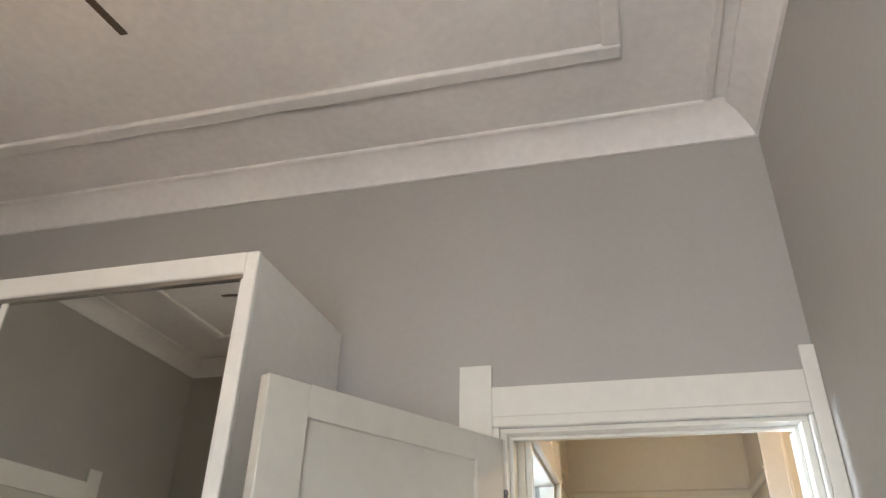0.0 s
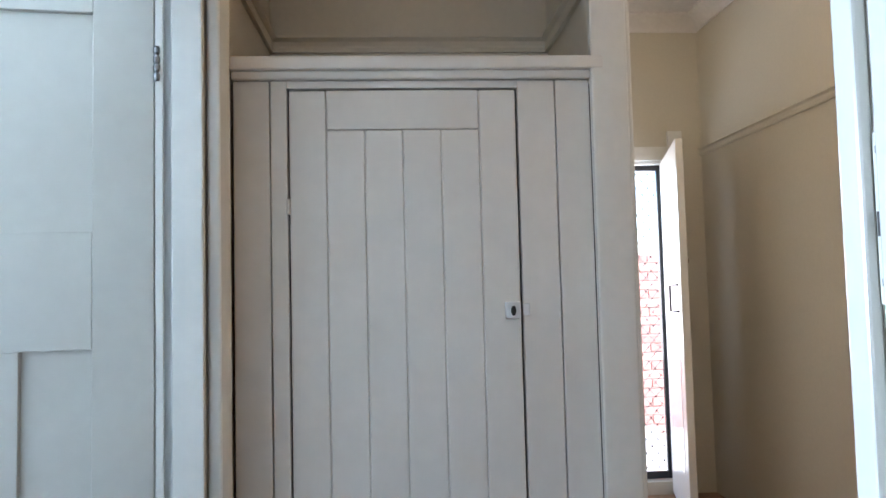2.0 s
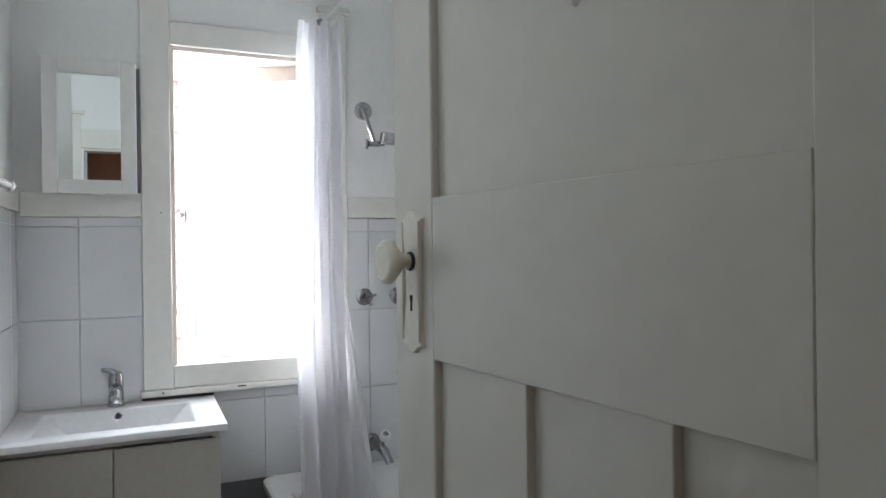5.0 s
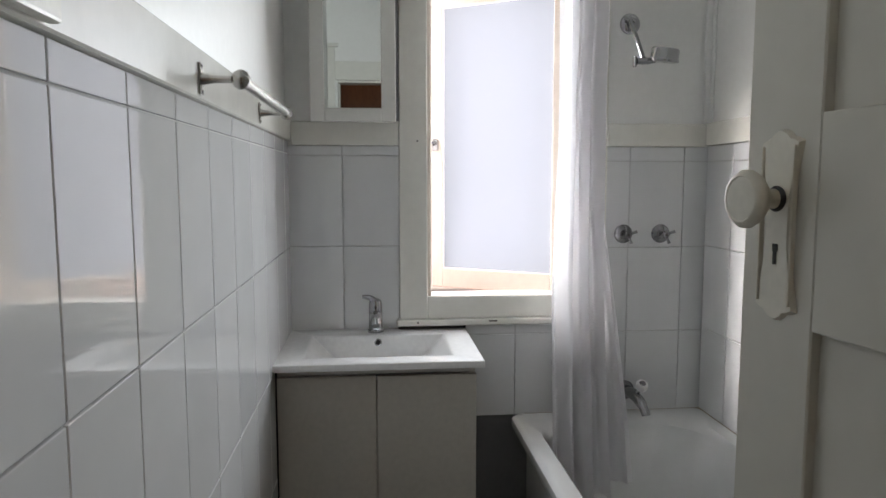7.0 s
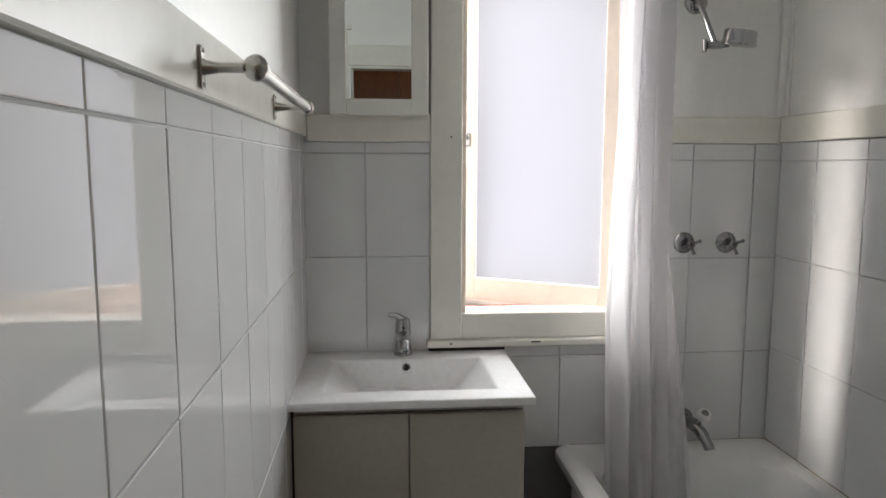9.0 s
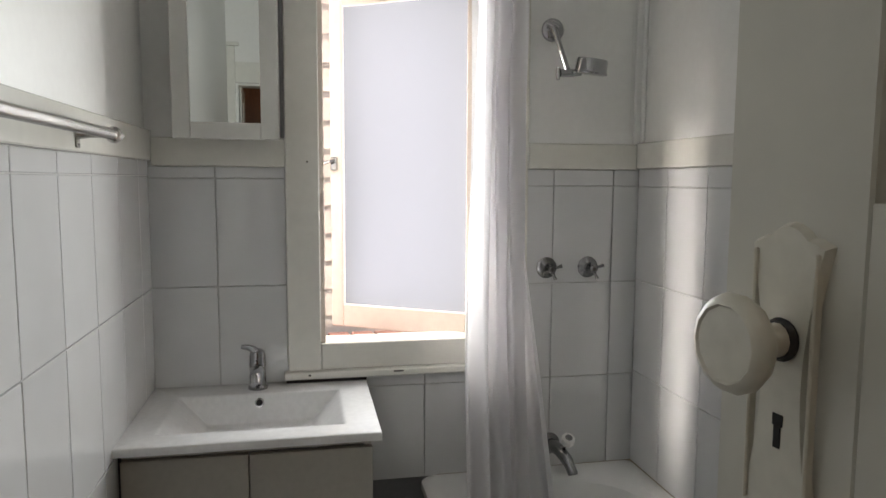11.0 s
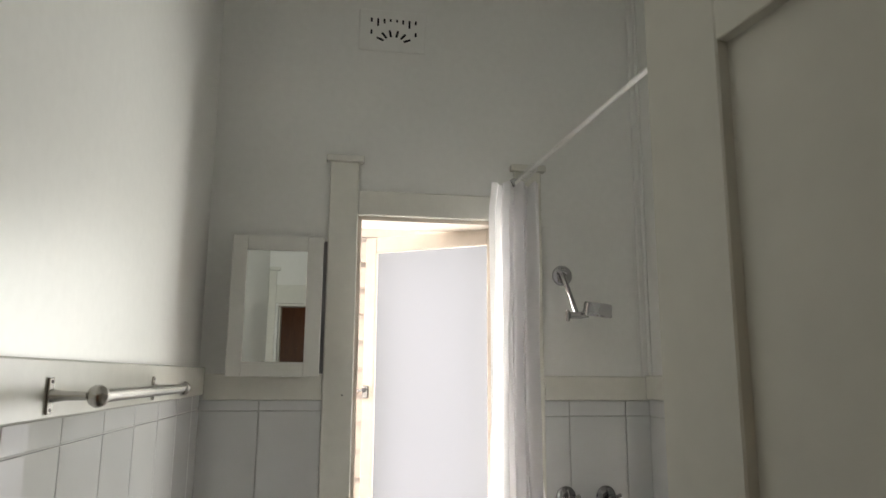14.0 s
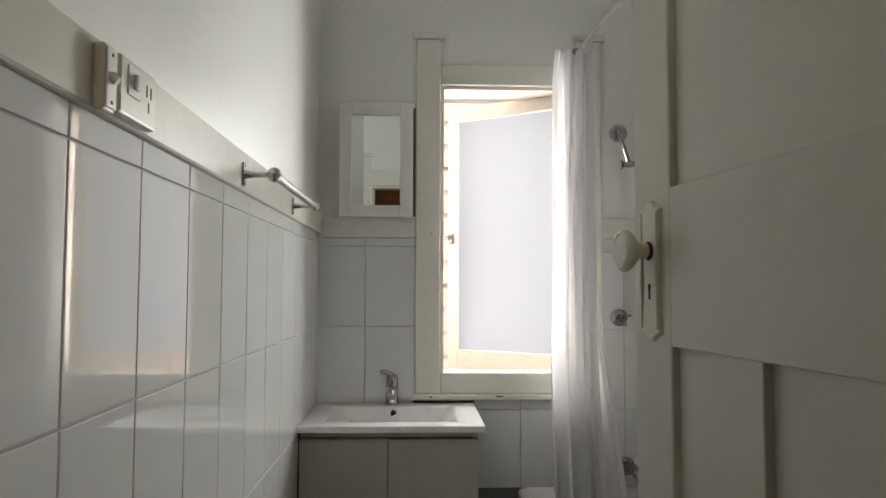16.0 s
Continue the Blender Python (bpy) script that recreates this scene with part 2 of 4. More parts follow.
# west wall of the bathroom, open at the window; painted above, grey at its foot
wall("wall_bathroom_west", boxes((-0.14, 0, -0.11, WIN_S, 0.53, C), (-0.14, 0, WIN_N, 1.61, 0.53, C), (-0.14, 0, WIN_S, WIN_N, 0.53, WIN_B - 0.1),
     (-0.14, 0, WIN_S, WIN_N, WIN_T, C)), M_BATHWALL, "white painted plaster bathroom wall with a window")
wall("wall_bathroom_west_base", boxes((-0.14, 0, -0.11, 1.61, 0, 0.53)), M_DARKGREY, "dark grey foot of the bathroom wall")
wall("wall_south", boxes((0, 2.40, -0.055, 0, 0, C), (2.40, BED_W0, -0.055, 0, 0, C), (BED_W0, BED_E0, -0.055, 0, BED_H, C), (BED_E0, 3.46, -0.055, 0, 0, C)),
     M_BATHWALL, "white painted wall with a bedroom doorway")
wall("wall_bedroom_north", boxes((-0.1, BED_W0, -0.11, -0.055, 0, C), (BED_W0, BED_E0, -0.11, -0.055, BED_H, C), (BED_E0, 3.46, -0.11, -0.055, 0, C)),
     M_BEDWALL, "grey painted bedroom wall with a doorway")
wall("wall_bathroom_north", boxes((0, 2.40, 1.51, 1.61, 0, C)), M_BATHWALL, "white painted bathroom wall above the bath")
wall("wall_bathroom_east", boxes((2.40, 2.455, 0, DOOR_S, 0, C), (2.40, 2.455, DOOR_S, DOOR_N, DOOR_H, C), (2.40, 2.455, DOOR_N, 1.61, 0, C)),
     M_BATHWALL, "white painted bathroom wall with a doorway")
wall("wall_hall_west", boxes((2.455, 2.51, 0, DOOR_S, 0, C), (2.455, 2.51, DOOR_S, DOOR_N, DOOR_H, C), (2.455, 2.51, DOOR_N, 1.69, 0, C)),
     M_HALLWALL, "beige painted hall wall with a doorway")
wall("wall_niche", boxes((2.51, 3.39, 1.59, 1.69, 0, C)), M_HALLWALL, "beige painted wall of the niche above a cupboard")
wall("wall_hall_divider", boxes((3.39, 3.452, 1.06, 3.75, 0, C)), M_HALLWALL, "beige painted wall beside the cupboard")
wall("wall_entry_east", boxes((4.87, 4.97, -0.9, 3.85, 0, C)), M_HALLWALL, "beige painted entry wall")
wall("wall_entry_north", boxes((3.39, 3.76, 3.75, 3.85, 0, C), (4.64, 4.87, 3.75, 3.85, 0, C), (3.76, 4.64, 3.75, 3.85, 2.11, C), (3.76, 4.64, 3.75, 3.85, 0, 0.08)),
     M_HALLWALL, "beige painted entry wall with the front doorway")
wall("wall_entry_south", boxes((3.46, 4.87, -0.9, -0.8, 0, C)), M_HALLWALL, "beige painted entry wall")
wall("wall_bedroom_east", boxes((3.36, 3.408, -3.3, -0.11, 0, C)), M_BEDWALL, "grey painted bedroom wall")
wall("wall_entry_west", boxes((3.408, 3.46, -0.9, -0.11, 0, C)), M_HALLWALL, "beige painted entry wall")
# the window opening is assumed, out of view, to hold the fill lamp
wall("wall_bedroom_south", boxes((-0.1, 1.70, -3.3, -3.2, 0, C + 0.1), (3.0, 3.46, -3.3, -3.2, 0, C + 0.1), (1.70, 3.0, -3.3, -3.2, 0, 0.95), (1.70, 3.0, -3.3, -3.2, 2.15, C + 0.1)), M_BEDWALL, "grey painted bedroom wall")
wall("wall_bedroom_west", boxes((-0.1, 0, -3.2, -0.11, 0, C)),
     M_BEDWALL, "grey painted bedroom wall")

# bedroom ceiling: plaster sheet with raised strapping, one mesh
bm = boxes((-0.1, 3.36, -3.2, -0.11, C + 0.012, C + 0.11))
for x0, x1, y0, y1 in ((0.10, 3.26, -0.225, -0.195), (0.10, 3.26, -3.115, -3.085), (0.08, 0.11, -3.085, -0.225), (3.190, 3.220, -3.085, -0.225)):
    box(bm, x0, x1, y0, y1, C - 0.004, C + 0.012, 0.005)
for x0, x1, y0, y1 in ((0.43, 2.93, -0.56, -0.50), (0.43, 2.93, -2.80, -2.74), (0.43, 0.49, -2.74, -0.56), (2.87, 2.93, -2.74, -0.56)):
    box(bm, x0, x1, y0, y1, C - 0.010, C + 0.012, 0.008, 2)
for y in (-1.25, -2.05):
    box(bm, 0.49, 2.87, y - 0.012, y + 0.012, C + 0.002, C + 0.012, 0.004)
solid("ceiling_bedroom", bm, M_CEIL, "white plaster bedroom ceiling with raised strapping", "ceiling", "structure")


def cornice(name, a, b, inward, size, mat, label):
    """A coved moulding along the wall top from a to b; inward: unit vector into the room."""
    bm = bmesh.new()
    prof = [(0, -size), (0.012, -size), (0.014, -size + 0.012), (0.03, -size * 0.62), (0.055, -size * 0.35), (size * 0.8, -0.02), (size * 0.98, -0.014), (size, 0), (0, 0)]
    rows = []
    for p in (Vector(a), Vector(b)):
        rows.append([bm.verts.new(p + Vector(inward) * u + Vector((0, 0, w))) for u, w in prof])
    n = len(prof)
    for i in range(n):
        bm.faces.new((rows[0][i], rows[0][(i + 1) % n], rows[1][(i + 1) % n], rows[1][i]))
    bm.faces.new(rows[0])
    bm.faces.new(rows[1][::-1])
    bmesh.ops.recalc_face_normals(bm, faces=bm.faces)
    return solid(name, bm, mat, label, "cornice", "structure", smooth=True)


cornice("trim_cornice_north", (0, -0.11, C + 0.012), (3.36, -0.11, C + 0.01), (0, -1, 0), 0.10, M_CEIL, "white plaster cornice")
cornice("trim_cornice_east", (3.36, -3.2, C + 0.012), (3.36, -0.11, C + 0.01), (-1, 0, 0), 0.098, M_CEIL, "white plaster cornice")
cornice("trim_cornice_west", (0, -3.2, C + 0.01), (0, -0.11, C + 0.01), (1, 0, 0), 0.098, M_CEIL, "white plaster cornice")
cornice("trim_cornice_south", (0, -3.2, C + 0.012), (3.36, -3.2, C + 0.01), (0, 1, 0), 0.10, M_CEIL, "white plaster cornice")
cornice("trim_cornice_entry_north", (3.452, 3.75, C), (4.87, 3.75, C), (0, -1, 0), 0.10, M_CEIL, "white plaster cornice")
cornice("trim_cornice_entry_east", (4.87, -0.8, C), (4.87, 3.75, C), (-1, 0, 0), 0.098, M_CEIL, "white plaster cornice")

# picture rails in niche and entry
def picture_rail(name, a, b, inward):
    bm = bmesh.new()
    prof = [(0, 0), (0.012, 0), (0.014, 0.012), (0.010, 0.020), (0.010, 0.034), (0.024, 0.042), (0.022, 0.050), (0, 0.050)]
    rows = [[bm.verts.new(Vector(p) + Vector(inward) * u + Vector((0, 0, w))) for u, w in prof] for p in (a, b)]
    n = len(prof)
    for i in range(n):
        bm.faces.new((rows[0][i], rows[0][(i + 1) % n], rows[1][(i + 1) % n], rows[1][i]))
    bm.faces.new(rows[0])
    bm.faces.new(rows[1][::-1])
    bmesh.ops.recalc_face_normals(bm, faces=bm.faces)
    return solid(name, bm, M_HALLWALL, "beige painted picture rail", "picture rail", "structure")


picture_rail("trim_rail_niche_back", (2.51, 1.59, 2.075), (3.39, 1.59, 2.075), (0, -1, 0))
picture_rail("trim_rail_niche_west", (2.51, 1.07, 2.075), (2.51, 1.59, 2.075), (1, 0, 0))
picture_rail("trim_rail_niche_east", (3.39, 1.09, 2.075), (3.39, 1.59, 2.075), (-1, 0, 0))
picture_rail("trim_rail_entry", (4.87, -0.2, 2.14), (4.87, 3.75, 2.14), (-1, 0, 0))


# ---------------- door frames and doors ----------------
def door_frame(name, label, pieces, mat=M_TRIM):
    t = thing(name, label, "door frame", kind="structure")
    for pname, specs, bev in pieces:
        part(pname, boxes(*specs, bevel=bev, seg=2), mat, t)
    return t


# bedroom doorway: horned architrave on the bedroom side, lining with stops
door_frame("trim_bedroom_doorway", "cream painted door frame with horned architrave", (
    ("architrave_post", [(2.333, 2.435, -0.132, -0.11, 0, 2.208)], 0.003),
    ("architrave_post", [(3.318, 3.3595, -0.132, -0.11, 0, 2.208)], 0.003),
    ("architrave_head", [(2.435, 3.318, -0.129, -0.11, 2.045, 2.137)], 0.003),
    ("bead", [(2.435, 3.318, -0.136, -0.11, 2.012, 2.045)], 0.006),
    ("bead", [(2.435, 2.455, -0.134, -0.11, 0, 2.012)], 0.006),
    ("bead", [(3.305, 3.318, -0.134, -0.11, 0, 2.012)], 0.006),
    ("lining_head", [(2.455, 3.305, -0.11, 0.0, 1.998, 2.012), (2.475, 3.285, -0.062, -0.035, 1.988, 1.998)], 0.003),
    ("lining_post", [(2.455, 2.475, -0.11, 0.0, 0, 1.998), (2.475, 2.488, -0.068, 0.0, 0, 1.988)], 0.003),
    ("lining_post", [(3.285, 3.305, -0.11, 0.0, 0, 1.998), (3.272, 3.285, -0.068, -0.045, 0, 1.988), (3.272, 3.285, -0.028, 0.0, 0, 1.988)], 0.003),
    ("hall_architrave", [(BED_E0, 3.385, 0.0, 0.02, 0, 2.09)], 0.003),
    ("hall_architrave", [(2.511, BED_E0, 0.0, 0.02, 2.012, 2.10)], 0.003),
))
strike = thing("strike_plate", "painted metal strike plate with latch hole", "strike plate")
part("plate", boxes((3.2820, 3.2852, -0.044, -0.029, 1.31, 1.45), bevel=0.001), M_TRIM, strike)
part("latch_hole", boxes((3.2808, 3.2825, -0.041, -0.032, 1.365, 1.385)), M_SCREW, strike)
part("screw", boxes((3.2808, 3.2825, -0.039, -0.034, 1.432, 1.438)), M_SCREW, strike)
part("screw", boxes((3.2808, 3.2825, -0.039, -0.034, 1.325, 1.331)), M_SCREW, strike)

# bathroom doorway
door_frame("trim_bathroom_doorway", "cream painted door frame with beaded architrave", (
    ("lining_post", [(2.402, 2.51, 0.852, 0.868, 0, 2.03), (2.448, 2.51, 0.838, 0.852, 0, 2.015)], 0.003),
    ("hinge_strip", [(2.416, 2.431, 0.842, 0.852, 0, 2.015)], 0.002),
    ("lining_post", [(2.402, 2.51, 0.049, 0.065, 0, 2.03), (2.448, 2.51, 0.065, 0.078, 0, 2.015)], 0.003),
    ("lining_head", [(2.402, 2.51, 0.065, 0.852, 2.015, 2.03)], 0.003),
    ("architrave_post", [(2.51, 2.530, 0.885, 0.985, 0, 2.205)], 0.004),
    ("bead", [(2.51, 2.537, 0.866, 0.885, 0, 2.03)], 0.006),
    ("architrave_head", [(2.51, 2.530, 0.03, 0.885, 2.05, 2.14)], 0.004),
    ("bead", [(2.51, 2.537, 0.03, 0.885, 2.03, 2.05)], 0.006),
    ("architrave_post", [(2.51, 2.530, 0.021, 0.049, 0, 2.03)], 0.003),
    ("inner_architrave_post", [(2.380, 2.40, 0.868, 0.96, 0, 2.24)], 0.003),
    ("inner_architrave_post", [(2.380, 2.40, 0.002, 0.049, 0, 2.24)], 0.003),
    ("inner_architrave_head", [(2.382, 2.40, 0.049, 0.868, 2.03, 2.15)], 0.003),
    ("horn_cap", [(2.370, 2.40, 0.002, 0.072, 2.24, 2.262)], 0.003),
    ("horn_cap", [(2.370, 2.40, 0.85, 0.975, 2.24, 2.262)], 0.003),
))


def knob_mesh(m):
    return turned([(0.011, 0.0), (0.0115, 0.004), (0.0105, 0.013), (0.013, 0.019), (0.022, 0.026), (0.0300, 0.034), (0.0325, 0.039),
                   (0.0325, 0.042), (0.0290, 0.0475), (0.0255, 0.0490), (0.0240, 0.0475), (0.012, 0.0485)], 14, m)


def door_leaf(name, label, width, height, mat, hook=False, back_knob=True):
    """A leaf hinged at x = 0 and running to -x; its front face looks to -y and lies at y = 0."""
    d = thing(name, label, "door")
    w, th = width, 0.036
    s, mid = 0.115, 0.082
    pw = (w - 2 * s - 2 * mid) / 3
    z_low, z_rail, z_up, z_top = 0.21, 1.228, 1.457, 1.897
    part("stile", boxes((-s, 0, 0, th, 0.012, height), bevel=0.002), mat, d)
    part("stile", boxes((-w, -w + s, 0, th, 0.012, height), bevel=0.002), mat, d)
    part("rail", boxes((-w + s, -s, 0, th, z_top, height), bevel=0.0012), mat, d)
    part("rail", boxes((-w + s, -s, 0, th, z_rail, z_up), bevel=0.0012), mat, d)
    part("rail", boxes((-w + s, -s, 0, th, 0.012, z_low), bevel=0.0012), mat, d)
    for k in (0, 1):
        x0 = -w + s + pw + k * (pw + mid)
        part("mullion", boxes((x0, x0 + mid, 0, th, z_low, z_rail), bevel=0.0012), mat, d)
    part("panel", boxes((-w + s - 0.004, -s + 0.004, 0.013, th - 0.013, z_up - 0.004, z_top + 0.004)), mat, d)
    for k in range(3):
        x0 = -w + s + k * (pw + mid)
        part("panel", boxes((x0 - 0.004, x0 + pw + 0.004, 0.013, th - 0.013, z_low - 0.004, z_rail + 0.004)), mat, d)
    kx = -w + 0.062
    for side in ((-1, 1) if back_knob else (-1,)):
        y0 = 0 if side < 0 else th
        n = Matrix.Translation((kx, y0 + side * 0.005, 1.367)) @ Matrix.Rotation(radians(90 * -side), 4, "X")
        # waisted, fluted plate with a crest at each end
        bm = bmesh.new()
        outline = []
        for i in range(25):
            v = -1 + i / 12
            half = 0.0215 + 0.0075 * abs(v) ** 3 - 0.003 * math.cos(math.pi * v)
            outline.append((half, 1.337 + v * 0.093))
        loop = [(u, z) for u, z in outline] + [(0.0225, 1.434), (0.0175, 1.4345), (0.0125, 1.439), (0.006, 1.4425), (0.0, 1.4435), (-0.006, 1.4425), (-0.0125, 1.439), (-0.0175, 1.4345), (-0.0225, 1.434)] + [(-u, z) for u, z in outline[::-1]] + [(-0.0225, 1.240), (-0.0175, 1.2395), (-0.0125, 1.235), (-0.006, 1.2315), (0.0, 1.2305), (0.006, 1.2315), (0.0125, 1.235), (0.0175, 1.2395), (0.0225, 1.240)]
        lo = [bm.verts.new((kx + u, y0, z)) for u, z in loop]
        hi = [bm.verts.new((kx + u * 0.9, y0 + side * 0.006, 1.337 + (z - 1.337) * 0.975)) for u, z in loop]
        nn = len(loop)
        for i in range(nn):
            bm.faces.new((lo[i], lo[(i + 1) % nn], hi[(i + 1) % nn], hi[i]))
        bm.faces.new(hi)
        bm.faces.new(lo[::-1])
        bmesh.ops.recalc_face_normals(bm, faces=bm.faces)
        box(bm, kx - 0.0265, kx - 0.0235, y0 + side * 0.002, y0 + side * 0.009, 1.25, 1.425, 0.001)
        box(bm, kx + 0.0235, kx + 0.0265, y0 + side * 0.002, y0 + side * 0.009, 1.25, 1.425, 0.001)
        plate = part("lock_plate", bm, M_PLASTIC, d, "cream painted waisted lock plate")
        part("keyhole", boxes((kx - 0.0028, kx + 0.0028, y0 + side * 0.0062, y0 + side * 0.0068, 1.294, 1.312),
                              (kx - 0.0042, kx + 0.0042, y0 + side * 0.0062, y0 + side * 0.0068, 1.309, 1.317)), M_BLACK, plate)
        part("collar", turned([(0.0135, 0.0), (0.0145, 0.003), (0.0125, 0.006)], 20, n), M_DARKMETAL, plate)
        part("knob", knob_mesh(n), M_PLASTIC, d, "cream rounded door knob", smooth=True)
    if hook:
        part("coat_hook", rod(smooth_curve([(-0.363, 0.013, 1.664), (-0.363, 0.006, 1.668), (-0.364, -0.001, 1.660), (-0.365, -0.004, 1.648), (-0.366, -0.001, 1.638), (-0.367, 0.003, 1.641)], 5),
                              0.0036, 10), M_TRIM, d, "white painted coat hook", smooth=True)
    for hz in (0.25, 1.76):
        part("hinge", rod([(0.006, -0.001, hz + 0.0001 + 0.0045 * k) for k in range(17)], [0.0075 if k % 4 else 0.0055 for k in range(17)], 12), M_OLDCHROME, d, "painted butt hinge")
    return d


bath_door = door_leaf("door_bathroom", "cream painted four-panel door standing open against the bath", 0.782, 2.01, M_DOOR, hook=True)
bath_door.matrix_basis = pose(2.413, 0.8435, 0, 0, 0, math.degrees(math.atan2(0.070, 0.552)))
bed_door = door_leaf("door_bedroom", "cream painted panelled bedroom door standing open", 0.80, 1.975, M_DOOR)
bed_door.matrix_basis = pose(2.468, -0.135, 0, 0, 0, math.degrees(math.atan2(0.687, 0.404)))

# ---------------- hall cupboard ----------------
CY = 1.06
cup = thing("hall_cupboard", "cream painted boarded cupboard built into the hall niche", "cupboard")
part("end_board", boxes((2.519, 2.602, CY, CY + 0.02, 0.0, 1.826), bevel=0.0015), M_CUPBOARD, cup)
part("frame_strip", boxes((2.605, 2.643, CY, CY + 0.02, 0.0, 1.826), bevel=0.0015), M_CUPBOARD, cup)
part("frame_head", boxes((2.643, 3.190, CY, CY + 0.02, 1.808, 1.826), bevel=0.001), M_CUPBOARD, cup)
part("fixed_board", boxes((3.190, 3.280, CY, CY + 0.02, 0.0, 1.826), bevel=0.0015), M_CUPBOARD, cup)
part("fixed_board", boxes((3.283, 3.3655, CY, CY + 0.02, 0.0, 1.826), bevel=0.0015), M_CUPBOARD, cup)
part("plinth", boxes((2.643, 3.190, CY, CY + 0.02, 0.0, 0.07), bevel=0.001), M_CUPBOARD, cup)
# black sheet puts the shade of the inside behind the board gaps
part("carcass", boxes((2.513, 3.388, CY + 0.035, CY + 0.05, 0.0, 1.826)), M_BLACK, cup, "black sheet for the shade inside the cupboard")
part("top_shelf", boxes((2.513, 3.388, CY + 0.0, 1.588, 1.85, 1.872), bevel=0.001), M_CUPBOARD, cup)
part("ledge", boxes((2.516, 3.395, CY - 0.030, CY + 0.0, 1.846, 1.877), bevel=0.004, seg=2), M_CUPBOARD, cup)
part("ledge_mould", boxes((2.518, 3.366, CY - 0.018, CY + 0.0, 1.826, 1.846), bevel=0.005, seg=2), M_CUPBOARD, cup)
cdoor = part("cupboard_door", boxes((2.648, 3.184, CY + 0.014, CY + 0.032, 0.075, 1.803)), M_CUPBOARD, cup, "boarded cupboard door held shut by a catch")
edges = [2.647, 2.734, 2.824, 2.914, 3.005, 3.096, 3.185]
for i in range(6):
    top = 1.803 if i in (0, 5) else 1.708
    part("board", boxes((edges[i] + 0.0004, edges[i + 1] - 0.0004, CY + 0.001, CY + 0.014, 0.075, top), bevel=0.0028), M_CUPBOARD, cdoor)
part("top_rail", boxes((2.7352, 3.0948, CY + 0.001, CY + 0.014, 1.7095, 1.803), bevel=0.0015), M_CUPBOARD, cdoor)
part("hinge", rod([(2.645, CY - 0.004, 1.510), (2.645, CY - 0.004, 1.526), (2.645, CY - 0.004, 1.527), (2.645, CY - 0.004, 1.545)], [0.006, 0.006, 0.005, 0.006], 10), M_CUPBOARD, cdoor)
part("hinge", rod([(2.645, CY - 0.004, 0.40), (2.645, CY - 0.004, 0.435)], 0.006, 10), M_CUPBOARD, cdoor)
catch = part("catch", boxes((3.146, 3.182, CY - 0.016, CY + 0.001, 1.255, 1.295), bevel=0.003, seg=2), M_PLASTICW, cdoor, "white painted catch")
part("catch_knob", turned([(0.007, 0), (0.008, 0.004), (0.005, 0.008)], 12, Matrix.Translation((3.163, CY - 0.016, 1.274)) @ Matrix.Rotation(radians(90), 4, "X") @ Matrix.Diagonal((0.8, 1.5, 1, 1))), M_BLACK, catch, "black oval catch knob")
part("keeper", boxes((3.187, 3.203, CY - 0.012, CY + 0.0, 1.262, 1.290), bevel=0.002), M_PLASTICW, cup, "white painted catch keeper")
solid("trim_hall_post", boxes((3.366, 3.454, CY - 0.028, CY - 0.0, 0, C), (3.392, 3.450, CY - 0.0, CY + 0.002, 0, C), bevel=0.004, seg=2), M_TRIM, "cream painted corner post beside the cupboard", "post", "structure")
solid("trim_hall_post_edge", boxes((3.4545, 3.466, CY - 0.02, CY + 0.06, 0, C), bevel=0.004, seg=2), M_TRIM, "cream painted edge strip of the post", "trim", "structure")

# ---------------- bathroom window ----------------
win = thing("window_bathroom", "cream painted casement window standing ajar with frosted glass", "window", kind="structure")
for y0, y1 in ((0.386, WIN_S), (WIN_N, 1.126)):
    part("architrave_post", boxes((0.0, 0.020, y0, y1, 0.895, 2.300), bevel=0.003), M_TRIM, win)
    part("horn_cap", boxes((0.0, 0.034, y0 - 0.014, y1 + 0.016, 2.300, 2.322), bevel=0.004, seg=2), M_TRIM, win)
part("architrave_head", boxes((0.0, 0.018, WIN_S, WIN_N, WIN_T, 2.203), bevel=0.003), M_TRIM, win)
part("bottom_board", boxes((-0.10, 0.016, WIN_S, WIN_N, 0.895, WIN_B), bevel=0.003), M_TRIM, win)
part("sill", boxes((0.0, 0.042, 0.374, 1.14, 0.873, 0.895), bevel=0.005, seg=2), M_TRIM, win)
part("reveal", boxes((-0.14, 0.0, WIN_S - 0.002, WIN_S + 0.014, WIN_B, WIN_T), bevel=0.002), M_SASH, win)
part("reveal", boxes((-0.14, 0.0, WIN_N - 0.014, WIN_N + 0.002, WIN_B, WIN_T), bevel=0.002), M_SASH, win)
part("reveal", boxes((-0.14, 0.0, WIN_S + 0.014, WIN_N - 0.014, WIN_T - 0.014, WIN_T + 0.002), bevel=0.002), M_SASH, win)
part("outer_sill", boxes((-0.13, -0.10, WIN_S, WIN_N, 0.93, 0.962), bevel=0.004), M_SIDING, win)
sill_mesh = mesh("sill_brick", boxes((-0.115, 0.115, -0.036, 0.036, -0.038, 0.038), bevel=0.003), M_BRICK)
for i in range(8):
    ob = new("sill_brick", sill_mesh)
    ob.parent, ob.matrix_local = win, pose(-0.258, 0.47 + 0.082 * i, 0.903, 0, -9)
part("sill_mortar", boxes((-0.35, -0.142, 0.43, 1.085, 0.84, 0.895)), M_MORTAR, win)
part("keyhole_mark", turned([(0.003, 0), (0.003, 0.0012)], 10, Matrix.Translation((0.020, 0.449, 1.52)) @ Matrix.Rotation(radians(90), 4, "Y")), M_SCREW, win)
